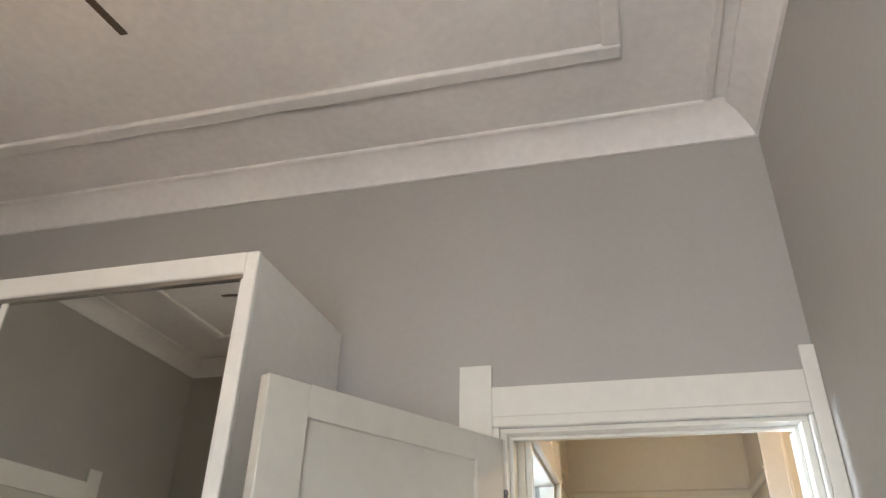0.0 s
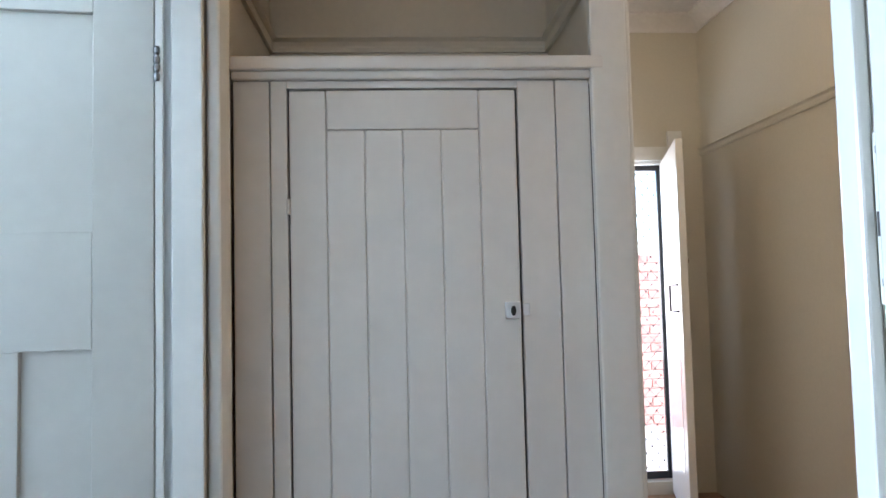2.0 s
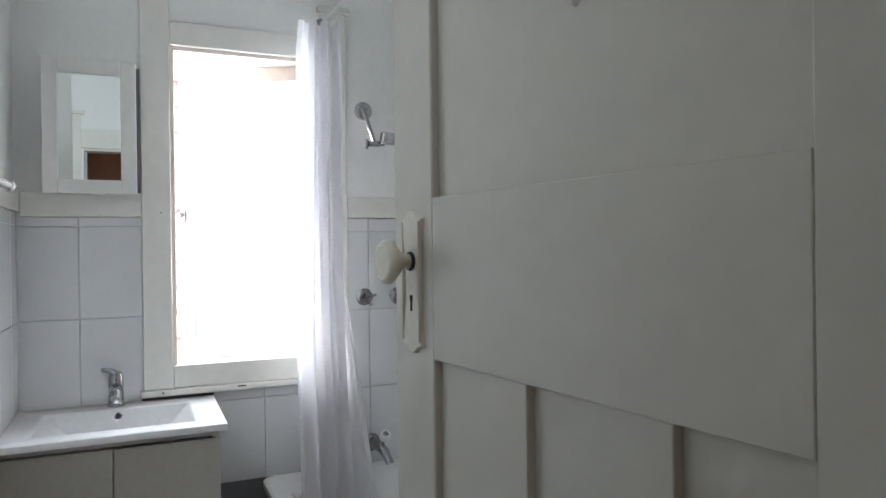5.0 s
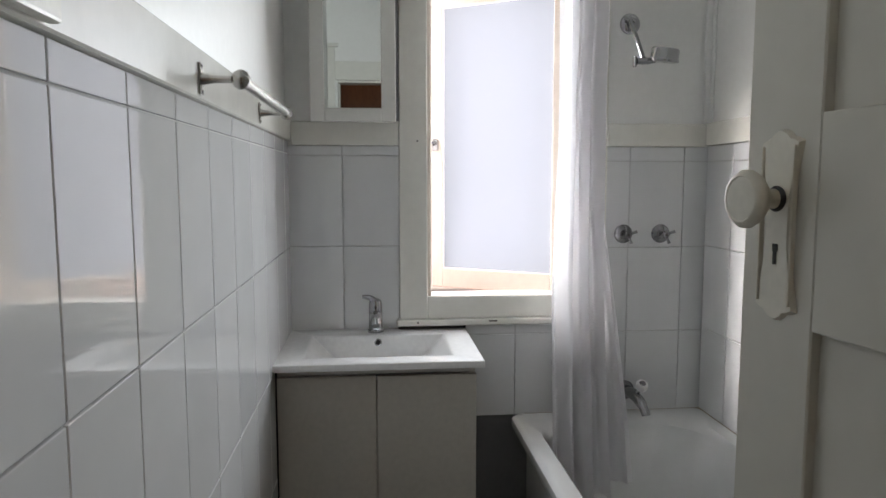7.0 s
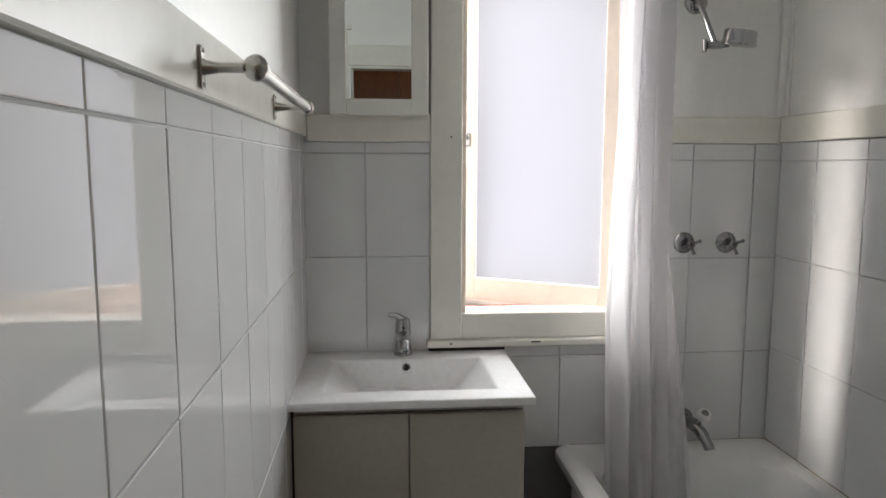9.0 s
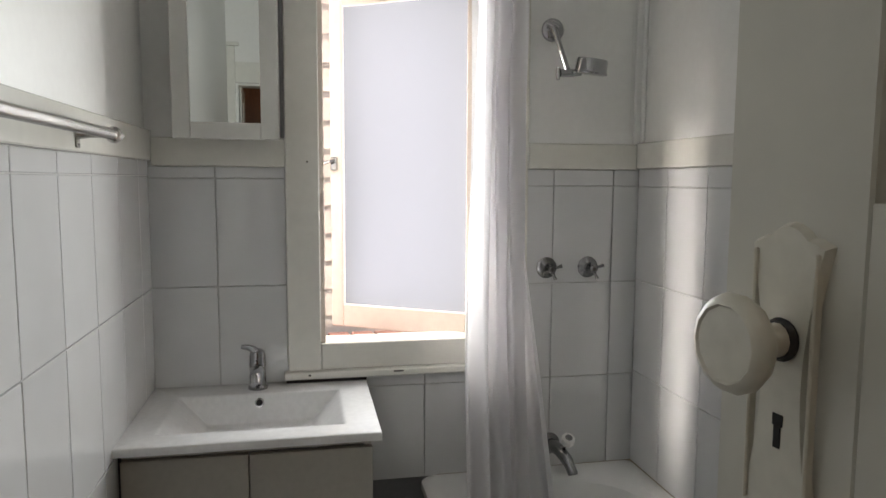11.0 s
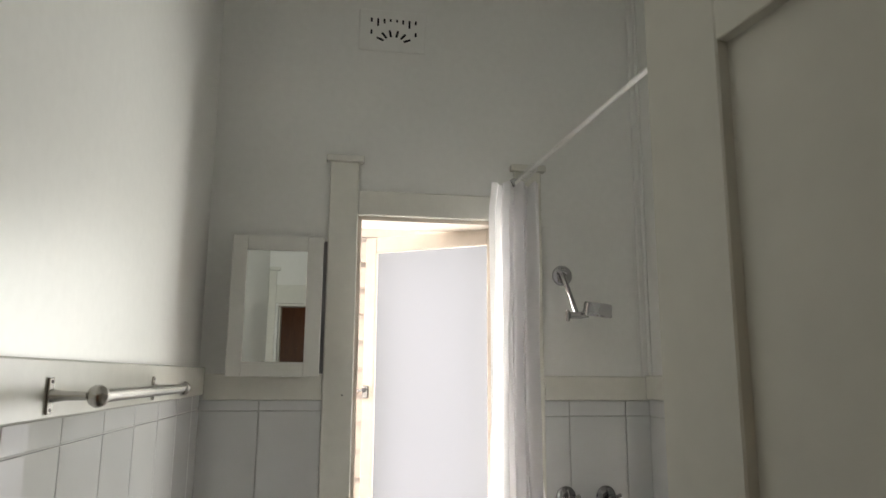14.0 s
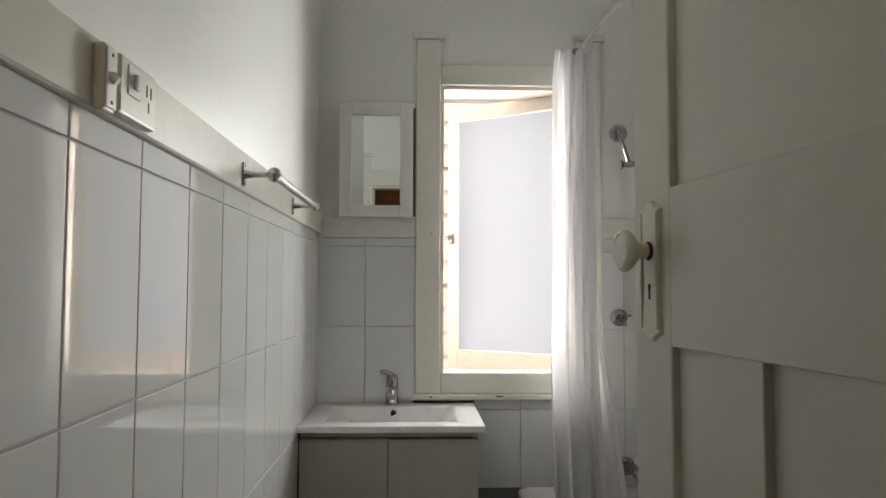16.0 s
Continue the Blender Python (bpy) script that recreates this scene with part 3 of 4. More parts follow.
# black strip paints the shade of the gap under the sill
part("gap_line", boxes((0.006, 0.034, 0.380, 0.618, 0.8635, 0.873)), M_BLACK, win)
part("paint_chip", boxes((0.0425, 0.0432, 0.445, 0.452, 0.884, 0.890)), M_SCREW, win)
part("paint_chip", boxes((0.0425, 0.0432, 0.70, 0.73, 0.886, 0.891)), M_SCREW, win)
# opening sash: hinged on the north side, swung outward
sash = part("sash", bmesh.new(), M_SASH, win, "cream painted sash with frosted pane")
SW, SB, ST = 0.540, 0.957, 2.106
sash.matrix_local = pose(-0.043, 0.9845, 0, 0, 0, -32.5)
bm = bmesh.new()
box(bm, -0.036, 0, -0.045, 0, SB, ST, 0.003)
box(bm, -0.036, 0, -SW, -SW + 0.046, SB, ST, 0.003)
box(bm, -0.036, 0, -SW + 0.046, -0.045, SB, SB + 0.080, 0.003)
box(bm, -0.036, 0, -SW + 0.046, -0.045, ST - 0.060, ST, 0.003)
bm.to_mesh(sash.data)
bm.free()
pane = part("pane", boxes((-0.021, -0.016, -SW + 0.044, -0.043, SB + 0.078, ST - 0.058)), M_FROST, sash, "frosted glass pane")
pane.visible_shadow = False
part("latch", boxes((0.0, 0.012, -SW + 0.006, -SW + 0.030, 1.50, 1.545), bevel=0.002), M_CHROME, sash, "small metal window latch")
part("latch_arm", rod([(0.010, -SW + 0.018, 1.535), (0.030, -SW + 0.014, 1.53), (0.036, -SW - 0.010, 1.522), (0.036, -SW - 0.030, 1.52)], 0.0055, 10), M_CHROME, sash, smooth=True)

# neighbouring weatherboard house outside the window
house = thing("neighbour_house", "pale painted weatherboard house close outside the window", "house", at=(0, 0, 0))
part("wall", boxes((-1.75, -1.65, -3.0, 4.0, -0.1, 3.4)), M_SIDING, house)
bm0 = bmesh.new()
pts = [(-1.65, 0.0), (-1.612, 0.0), (-1.634, 0.150), (-1.65, 0.150)]
a = [bm0.verts.new((x, -3.0, z)) for x, z in pts]
b = [bm0.verts.new((x, 4.0, z)) for x, z in pts]
for i in range(4):
    bm0.faces.new((a[i], a[(i + 1) % 4], b[(i + 1) % 4], b[i]))
bm0.faces.new(a)
bm0.faces.new(b[::-1])
bmesh.ops.recalc_face_normals(bm0, faces=bm0.faces)
board_mesh = mesh("weatherboard", bm0, M_SIDING)
for i in range(23):
    ob = new("weatherboard", board_mesh)
    ob.parent = house
    ob.location = (0, 0, i * 0.148)
solid("ground", boxes((-400, -0.14, -400, 400, -0.32, -0.12), (-0.14, 5.0, 3.87, 400, -0.32, -0.12), (5.0, 400, -400, 400, -0.32, -0.12), (-0.14, 5.0, -400, -3.32, -0.32, -0.12)),
      M_CONCRETE, "pale concrete ground outside", "ground", "structure")

# ---------------- bathroom trims ----------------
solid("trim_dado_west", boxes((0, 0.018, 0.019, 0.386, 1.504, 1.585), (0, 0.018, 1.126, 1.491, 1.504, 1.585), bevel=0.003), M_TRIM, "cream painted rail above the tiles", "dado rail", "structure")
solid("trim_dado_south", boxes((0, 2.379, 0, 0.019, 1.519, 1.604), bevel=0.003), M_TRIM, "cream painted rail above the tiles", "dado rail", "structure")
solid("trim_dado_north", boxes((0, 2.378, 1.491, 1.51, 1.508, 1.589), bevel=0.003), M_TRIM, "cream painted rail above the tiles", "dado rail", "structure")
solid("trim_wall_sheet", boxes((0, 0.004, 1.127, 1.47, 1.585, 2.11), bevel=0.001), M_BATHWALL, "white painted sheet on the shower wall", "wall panel", "structure")
solid("trim_corner_strip", boxes((0, 0.012, 1.482, 1.51, 1.585, C), (0.012, 0.03, 1.50, 1.51, 1.589, C), bevel=0.003), M_BATHWALL, "white painted corner strip", "trim", "structure")
solid("trim_cornice_bath", boxes((0, 0.02, 0, 1.51, C - 0.03, C), bevel=0.004), M_BATHWALL, "white painted ceiling strip", "trim", "structure")
solid("trim_sealant", boxes((0.0, 0.010, 0.84, 1.51, 0.528, 0.536), (0.0, 1.6, 1.500, 1.51, 0.528, 0.537), bevel=0.002), M_GRIME, "stained sealant along the bath", "sealant", "structure")

# ---------------- vanity ----------------
van = thing("vanity_unit", "grey-beige laminate vanity unit with two doors under the basin", "vanity")
part("carcass", boxes((0.03, 0.418, 0.014, 0.595, 0.12, 0.765), (0.03, 0.418, 0.014, 0.030, 0.765, 0.838), (0.03, 0.418, 0.579, 0.595, 0.765, 0.838)), M_VANITY, van)
part("plinth", boxes((0.03, 0.37, 0.02, 0.585, 0, 0.12)), M_VANITY, van)
part("front_rail", boxes((0.418, 0.430, 0.014, 0.595, 0.818, 0.838), bevel=0.001), M_VANITY, van)
# no fitted part: black strip stands for the shade between vanity and wall
part("filler_strip", boxes((0.418, 0.434, 0.004, 0.0125, 0.12, 0.838)), M_BLACK, van, "black strip for the shade in the gap beside the wall")
part("cabinet_door", boxes((0.420, 0.438, 0.014, 0.3005, 0.135, 0.814), bevel=0.0012), M_VANITY, van)
part("cabinet_door", boxes((0.420, 0.438, 0.3035, 0.598, 0.135, 0.812), bevel=0.0012), M_VANITY, van)

basin = thing("washbasin", "white ceramic basin top with a rectangular sloped bowl", "basin")
bm = bmesh.new()
def ring(x0, x1, y0, y1, z):
    return [bm.verts.new(p) for p in ((x0, y0, z), (x1, y0, z), (x1, y1, z), (x0, y1, z))]
rings = [ring(0.003, 0.478, 0.003, 0.618, 0.842), ring(0.003, 0.478, 0.003, 0.618, 0.862), ring(0.108, 0.402, 0.085, 0.535, 0.862), ring(0.112, 0.396, 0.092, 0.528, 0.858),
         ring(0.132, 0.375, 0.165, 0.455, 0.784), ring(0.150, 0.355, 0.185, 0.435, 0.779)]
for p, q in zip(rings, rings[1:]):
    for i in range(4):
        bm.faces.new((p[i], p[(i + 1) % 4], q[(i + 1) % 4], q[i]))
bm.faces.new(rings[-1])
under = ring(0.1, 0.41, 0.08, 0.54, 0.842)
for i in range(4):
    bm.faces.new((rings[0][(i + 1) % 4], rings[0][i], under[i], under[(i + 1) % 4]))
bmesh.ops.recalc_face_normals(bm, faces=bm.faces)
edge_list = [e for e in bm.edges if all(v.co.z > 0.77 for v in e.verts) and not all(abs(v.co.z - 0.842) < 1e-4 for v in e.verts)]
bmesh.ops.bevel(bm, geom=edge_list, offset=0.004, segments=3, affect="EDGES", profile=0.5)
part("bowl", bm, M_CERAMIC, basin, smooth=True)
part("overflow_ring", turned([(0.012, 0), (0.013, 0.003), (0.009, 0.004), (0.008, 0.001)], 24, Matrix.Translation((0.121, 0.307, 0.838)) @ Matrix.Rotation(radians(70), 4, "Y")), M_CHROME, basin, "chrome overflow ring", smooth=True)
part("overflow_hole", turned([(0.0085, 0), (0.0085, 0.0035)], 20, Matrix.Translation((0.121, 0.307, 0.838)) @ Matrix.Rotation(radians(70), 4, "Y")), M_BLACK, basin)
part("drain", turned([(0.022, 0), (0.021, 0.003), (0.012, 0.004)], 24, Matrix.Translation((0.245, 0.307, 0.779))), M_CHROME, basin, smooth=True)
tap = thing("basin_mixer", "chrome single-lever basin mixer tap", "tap", at=(0.058, 0.300, 0.862))
tap.scale = (1.12, 1.12, 1.12)
part("body", turned([(0.025, 0), (0.025, 0.006), (0.0215, 0.010), (0.0205, 0.055), (0.0215, 0.060), (0.0215, 0.066), (0.0205, 0.070), (0.0205, 0.088), (0.016, 0.098)], 28), M_CHROME, tap, smooth=True)
part("spout", rod(smooth_curve([(0.008, 0, 0.050), (0.045, 0, 0.056), (0.085, 0, 0.052), (0.100, 0, 0.038)], 5), [0.017] * 6 + [0.0155] * 5 + [0.0135] * 5, 16), M_CHROME, tap, smooth=True)
part("lever", rod(smooth_curve([(0.004, 0, 0.092), (0.0, -0.016, 0.106), (-0.004, -0.040, 0.110)], 5), [0.013, 0.0125, 0.012, 0.011, 0.010, 0.009, 0.008, 0.0075, 0.007, 0.006, 0.005], 14), M_CHROME, tap, smooth=True)
part("cap", turned([(0.019, 0), (0.018, 0.006), (0.010, 0.012)], 24, Matrix.Translation((0, 0, 0.092))), M_CHROME, tap, smooth=True)
part("indicator", turned([(0.004, 0), (0.003, 0.002)], 10, Matrix.Translation((0.0205, 0, 0.078)) @ Matrix.Rotation(radians(90), 4, "Y")), M_SCREW, tap)

# ---------------- mirror cabinet ----------------
cab = thing("mirror_cabinet", "white painted bathroom cabinet with a framed mirror door", "cabinet")
part("body", boxes((0.004, 0.084, 0.100, 0.372, 1.588, 2.012), bevel=0.002), M_WHITE, cab)
# dark strip paints the shade between cabinet and architrave
part("shadow_gap", boxes((0.004, 0.022, 0.3745, 0.3855, 1.588, 2.02)), M_DARKGREY, cab)
mdoor = part("mirror_door", boxes((0.086, 0.106, 0.094, 0.140, 1.577, 2.018), (0.086, 0.106, 0.326, 0.374, 1.577, 2.018), (0.086, 0.106, 0.140, 0.326, 1.577, 1.622), (0.086, 0.106, 0.140, 0.326, 1.970, 2.018), bevel=0.002),
             M_WHITE, cab, "white mirror frame")
part("mirror", boxes((0.090, 0.099, 0.138, 0.328, 1.620, 1.972)), M_MIRROR, mdoor, "mirror glass")
part("top_edge", boxes((0.010, 0.086, 0.098, 0.376, 2.0125, 2.020), bevel=0.002), M_WHITE, cab)
for z in (1.63, 1.94):
    part("hinge", rod([(0.085, 0.096, z), (0.085, 0.096, z + 0.03)], 0.004, 8), M_STEEL, cab)

# ---------------- towel rail ----------------
rail = thing("towel_rail", "steel towel rail on two bracketed posts", "towel rail")
for x in (1.238, 0.655):
    y0 = 0.019
    m = Matrix.Translation((x, y0, 1.552)) @ Matrix.Rotation(radians(-90), 4, "X")
    br = part("bracket", turned([(0.010, 0.004), (0.0085, 0.012), (0.0065, 0.024), (0.0062, 0.050), (0.008, 0.058)], 20, m), M_STEEL, rail, smooth=True)
    part("wall_plate", boxes((x - 0.010, x + 0.010, y0, y0 + 0.004, 1.526, 1.578), bevel=0.0018, seg=2), M_STEEL, br)
    part("ball", turned([(0.004, -0.016), (0.011, -0.012), (0.0155, -0.004), (0.016, 0.0), (0.0155, 0.004), (0.011, 0.012), (0.004, 0.016)], 22, Matrix.Translation((x, y0 + 0.066, 1.552))), M_STEEL, br, smooth=True)
    for dz in (-0.020, 0.020):
        part("screw", turned([(0.0028, 0), (0.0022, 0.0012)], 10, Matrix.Translation((x, y0 + 0.004, 1.552 + dz)) @ Matrix.Rotation(radians(-90), 4, "X")), M_SCREW, br)
part("bar", rod([(1.240, 0.085, 1.552), (0.622, 0.085, 1.552)], 0.0105, 20), M_STEEL, rail, smooth=True)

# ---------------- switch and power outlet ----------------
sw = thing("light_switch", "old cream surface light switch with rocker lever", "switch", at=(0.018, 0, 0.003))
part("base", boxes((1.8800, 1.9130, 0.019, 0.033, 1.512, 1.594), bevel=0.005, seg=3), M_PLASTIC, sw)
part("face", boxes((1.8830, 1.9100, 0.033, 0.0355, 1.517, 1.589), bevel=0.0012), M_PLASTICW, sw)
part("lever", rod([(1.8965, 0.034, 1.556), (1.8960, 0.042, 1.549)], [0.007, 0.005], 12), M_PLASTICW, sw)
part("screw", boxes((1.8945, 1.8985, 0.0353, 0.0361, 1.522, 1.526)), M_SCREW, sw)
part("screw", boxes((1.8945, 1.8985, 0.0353, 0.0361, 1.579, 1.583)), M_SCREW, sw)
gpo = thing("power_outlet", "cream plastic power outlet with a switch", "power outlet", at=(0.018, 0, 0.003))
part("plate", boxes((1.7560, 1.8720, 0.019, 0.034, 1.520, 1.594), bevel=0.004, seg=2), M_PLASTIC, gpo)
part("surround", boxes((1.8120, 1.8500, 0.0338, 0.0355, 1.548, 1.586), bevel=0.0007), M_PLASTICW, gpo)
part("rocker", boxes((1.8240, 1.8380, 0.0355, 0.0415, 1.557, 1.577), bevel=0.002), M_CERAMIC, gpo)
for x0, z0, x1, z1 in ((1.7880, 1.560, 1.7915, 1.576), (1.7740, 1.560, 1.7775, 1.576), (1.7810, 1.540, 1.7845, 1.554)):
    part("slot", boxes((x0, x1, 0.0338, 0.0344, z0, z1)), M_BLACK, gpo)

# ---------------- bath and shower ----------------
tub = thing("bathtub", "white enamel bathtub along the tiled wall", "bathtub")
bm = bmesh.new()
def oval(x0, x1, y0, y1, z, r, n=6):
    out = []
    for cx, cy, a0 in ((x1 - r, y1 - r, 0), (x0 + r, y1 - r, 90), (x0 + r, y0 + r, 180), (x1 - r, y0 + r, 270)):
        for k in range(n + 1):
            a = radians(a0 + 90 * k / n)
            out.append(bm.verts.new((cx + r * math.cos(a), cy + r * math.sin(a), z)))
    return out
TZ = 0.535
loops = [oval(0.006, 1.56, 0.846, 1.505, 0.0, 0.02), oval(0.006, 1.56, 0.846, 1.505, TZ - 0.060, 0.02), oval(0.002, 1.58, 0.792, 1.507, TZ - 0.048, 0.03), oval(0.002, 1.58, 0.786, 1.508, TZ - 0.030, 0.035), oval(0.002, 1.58, 0.788, 1.508, TZ - 0.010, 0.035),
         oval(0.006, 1.575, 0.798, 1.506, TZ - 0.001, 0.04), oval(0.02, 1.56, 0.812, 1.50, TZ, 0.05), oval(0.065, 1.51, 0.855, 1.455, TZ - 0.006, 0.16), oval(0.085, 1.49, 0.872, 1.438, TZ - 0.028, 0.18),
         oval(0.12, 1.44, 0.90, 1.41, 0.30, 0.2), oval(0.18, 1.36, 0.94, 1.37, 0.17, 0.2), oval(0.26, 1.28, 1.0, 1.31, 0.145, 0.14)]
for p, q in zip(loops, loops[1:]):
    n = len(p)
    for i in range(n):
        bm.faces.new((p[i], p[(i + 1) % n], q[(i + 1) % n], q[i]))
bm.faces.new(loops[-1])
bm.faces.new(loops[0][::-1])
bmesh.ops.recalc_face_normals(bm, faces=bm.faces)
part("tub_shell", bm, M_ENAMEL, tub, smooth=True)
part("waste", turned([(0.025, 0), (0.024, 0.003), (0.010, 0.004)], 20, Matrix.Translation((0.33, 1.155, 0.145))), M_CHROME, tub, smooth=True)

for cy in (1.195, 1.334):
    ck = thing("shower_tap", "chrome wall tap with a cross handle", "tap", at=(0.006, cy, 1.192), group="pair of shower taps")
    m = Matrix.Rotation(radians(90), 4, "Y")
    part("flange", turned([(0.034, 0), (0.034, 0.004), (0.029, 0.010), (0.016, 0.016), (0.014, 0.022)], 30, m), M_OLDCHROME, ck, smooth=True)
    part("spindle", turned([(0.012, 0.02), (0.011, 0.040), (0.013, 0.044), (0.013, 0.056), (0.009, 0.061)], 20, m), M_OLDCHROME, ck, smooth=True)
    for k in range(4):
        a = radians(20 + 90 * k)
        d = Vector((0, math.cos(a), math.sin(a)))
        part("handle_arm", rod([Vector((0.050, 0, 0)) + d * 0.010, Vector((0.053, 0, 0)) + d * 0.022, Vector((0.056, 0, 0)) + d * 0.034], [0.0055, 0.0045, 0.006], 10), M_OLDCHROME, ck, smooth=True)
    part("cap", turned([(0.006, 0.061), (0.004, 0.063)], 12, m), M_SCREW, ck)

spout = thing("bath_spout", "chrome bath spout with a clear faceted handle", "tap", at=(0.006, 1.215, 0.612))
m = Matrix.Rotation(radians(90), 4, "Y")
part("flange", turned([(0.036, 0), (0.036, 0.005), (0.030, 0.012), (0.02, 0.02)], 28, m), M_OLDCHROME, spout, smooth=True)
part("pipe", rod(smooth_curve([(0.01, 0, 0), (0.055, 0.008, 0.002), (0.10, 0.020, -0.012), (0.130, 0.030, -0.042), (0.137, 0.032, -0.054)], 6), [0.021] * 7 + [0.019] * 8 + [0.016] * 6 + [0.0155] * 4, 18), M_OLDCHROME, spout, smooth=True)
part("neck", rod([(0.075, 0.014, 0.004), (0.085, 0.028, 0.032)], 0.010, 14), M_OLDCHROME, spout, smooth=True)
part("handle", turned([(0.012, 0), (0.021, 0.003), (0.022, 0.016), (0.021, 0.024), (0.014, 0.028)], 8, Matrix.Translation((0.085, 0.030, 0.030)) @ Matrix.Rotation(radians(35), 4, "Y")), M_PLASTICW, spout, "white faceted plastic handle")
part("handle_cap", turned([(0.012, 0.028), (0.010, 0.031)], 16, Matrix.Translation((0.085, 0.030, 0.030)) @ Matrix.Rotation(radians(35), 4, "Y")), M_OLDCHROME, spout)

sh = thing("wall_shower", "chrome shower head on a jointed wall arm", "shower", at=(0.006, 1.200, 1.931))
part("flange", turned([(0.036, 0), (0.036, 0.004), (0.032, 0.010), (0.016, 0.016)], 30, m), M_CHROME, sh, smooth=True)
part("elbow", rod([(0.010, 0, 0.004), (0.030, -0.008, 0.012), (0.036, -0.014, 0.010)], 0.012, 16), M_CHROME, sh, smooth=True)
part("elbow_nut", rod([(0.036, -0.030, 0.016), (0.036, 0.004, 0.004)], [0.009, 0.012], 12), M_CHROME, sh, smooth=True)
part("arm", rod([(0.036, -0.012, 0.008), (0.130, 0.002, -0.142)], 0.0085, 16), M_CHROME, sh, smooth=True)
part("swivel", rod([(0.132, -0.022, -0.150), (0.132, 0.020, -0.148)], [0.011, 0.012], 14), M_CHROME, sh, smooth=True)
part("wing_nut", boxes((0.126, 0.138, -0.034, -0.022, -0.170, -0.132), bevel=0.004, seg=2), M_CHROME, sh)
part("link", rod([(0.132, 0.010, -0.150), (0.140, 0.040, -0.146)], 0.010, 14), M_CHROME, sh, smooth=True)
part("rose", turned([(0.044, -0.018), (0.049, -0.016), (0.050, -0.011), (0.047, -0.006), (0.046, 0.022), (0.042, 0.027), (0.015, 0.029)], 36,
                    Matrix.Translation((0.150, 0.066, -0.136)) @ Matrix.Rotation(radians(-6), 4, "X") @ Matrix.Rotation(radians(8), 4, "Y")), M_CHROME, sh, "chrome disc shower rose", smooth=True)

crod = thing("curtain_rod", "white shower curtain rod", "curtain rod")
part("bar", rod([(0.02, 1.029, 2.250), (2.39, 1.146, 2.250)], 0.0068, 14), M_PLASTICW, crod, smooth=True)
part("end_socket", turned([(0.022, 0.0), (0.022, 0.004), (0.013, 0.012), (0.013, 0.02)], 20, Matrix.Translation((0.021, 1.029, 2.250)) @ m), M_CHROME, crod, smooth=True)
part("socket", turned([(0.022, 0.0), (0.022, 0.004), (0.013, 0.012), (0.013, 0.02)], 20, Matrix.Translation((2.399, 1.146, 2.250)) @ Matrix.Rotation(radians(-90), 4, "Y")), M_CHROME, crod, smooth=True)

curt = thing("shower_curtain", "white shower curtain gathered beside the window", "shower curtain")
def curtain_sheet(x_at, y0_at, y1_at, z_top, z_bot, folds, amp, phase, rows=46, cols=150):
    bm = bmesh.new()
    grid = []
    for r in range(rows + 1):
        f = r / rows
        z = z_top + (z_bot - z_top) * f
        row = []
        for c in range(cols + 1):
            s = c / cols
            ya, yb = y0_at(z), y1_at(z)
            w = math.sin(2 * math.pi * folds * s + phase + 0.9 * math.sin(2.1 * z + 3 * s))
            w2 = math.sin(2 * math.pi * folds * 2.3 * s + 1.3 * phase + 1.7 * z)
            depth = amp * (0.45 + 0.55 * min(1, f * 3 + 0.25)) * (w + 0.22 * w2)
            sway = 0.010 * math.sin(2 * math.pi * folds * s * 1.0 + 1.4 + phase) * min(1, f * 4)
            crease = 0.004 * noise.noise((s * 9, z * 5, phase))
            row.append(bm.verts.new((x_at(z) + depth + crease, ya + (yb - ya) * s + sway, z + (0.010 * math.cos(2 * math.pi * folds * s + phase) if r == 0 else 0))))
        grid.append(row)
    for p, q in zip(grid, grid[1:]):
        for i in range(cols):
            bm.faces.new((p[i], p[i + 1], q[i + 1], q[i]))
    return bm
def lerp(z, pairs):
    for (za, va), (zb, vb) in zip(pairs, pairs[1:]):
        if z >= zb:
            return va + (vb - va) * (za - z) / (za - zb)
    return pairs[-1][1]
part("main_fall", curtain_sheet(lambda z: lerp(z, ((2.3, 0.155), (1.9, 0.195), (0.2, 0.205))), lambda z: lerp(z, ((2.3, 0.930), (2.1, 0.900), (1.6, 0.888), (1.0, 0.872), (0.25, 0.890))),
     lambda z: lerp(z, ((2.3, 1.072), (1.7, 1.046), (1.2, 1.050), (0.9, 1.062), (0.25, 1.095))), 2.208, 0.30, 3.2, 0.036, 0.4), M_CURTAIN, curt, smooth=True)
part("back_fall", curtain_sheet(lambda z: lerp(z, ((2.3, 0.120), (1.9, 0.145), (0.2, 0.150))), lambda z: 0.95, lambda z: lerp(z, ((2.3, 1.060), (1.5, 1.062), (1.25, 1.085), (0.9, 1.135), (0.5, 1.190), (0.25, 1.215))),
     2.204, 0.32, 3.4, 0.018, 1.9), M_CURTAIN, curt, smooth=True)
for k in range(6):
    part("ring", rod([(0.10 + 0.026 * k, 1.034 + 0.014 * math.cos(radians(a)), 2.246 + 0.016 * math.sin(radians(a))) for a in range(0, 361, 30)], 0.002, 6), M_PLASTICW, curt)

# ---------------- wall vent ----------------
vent = thing("wall_vent", "white painted plaster wall vent with a sunburst pattern", "vent")
part("plate", boxes((0, 0.010, 0.468, 0.706, 2.722, 2.880), bevel=0.004, seg=2), M_BATHWALL, vent)
def slot(y, z, w, h, turn):
    bm = bmesh.new()
    box(bm, -0.0008, 0.0008, -w / 2, w / 2, -h / 2, h / 2)
    bmesh.ops.transform(bm, matrix=Matrix.Translation((0.0102, y, z)) @ Matrix.Rotation(radians(turn), 4, "X"), verts=bm.verts)
    part("slot", bm, M_BLACK, vent)
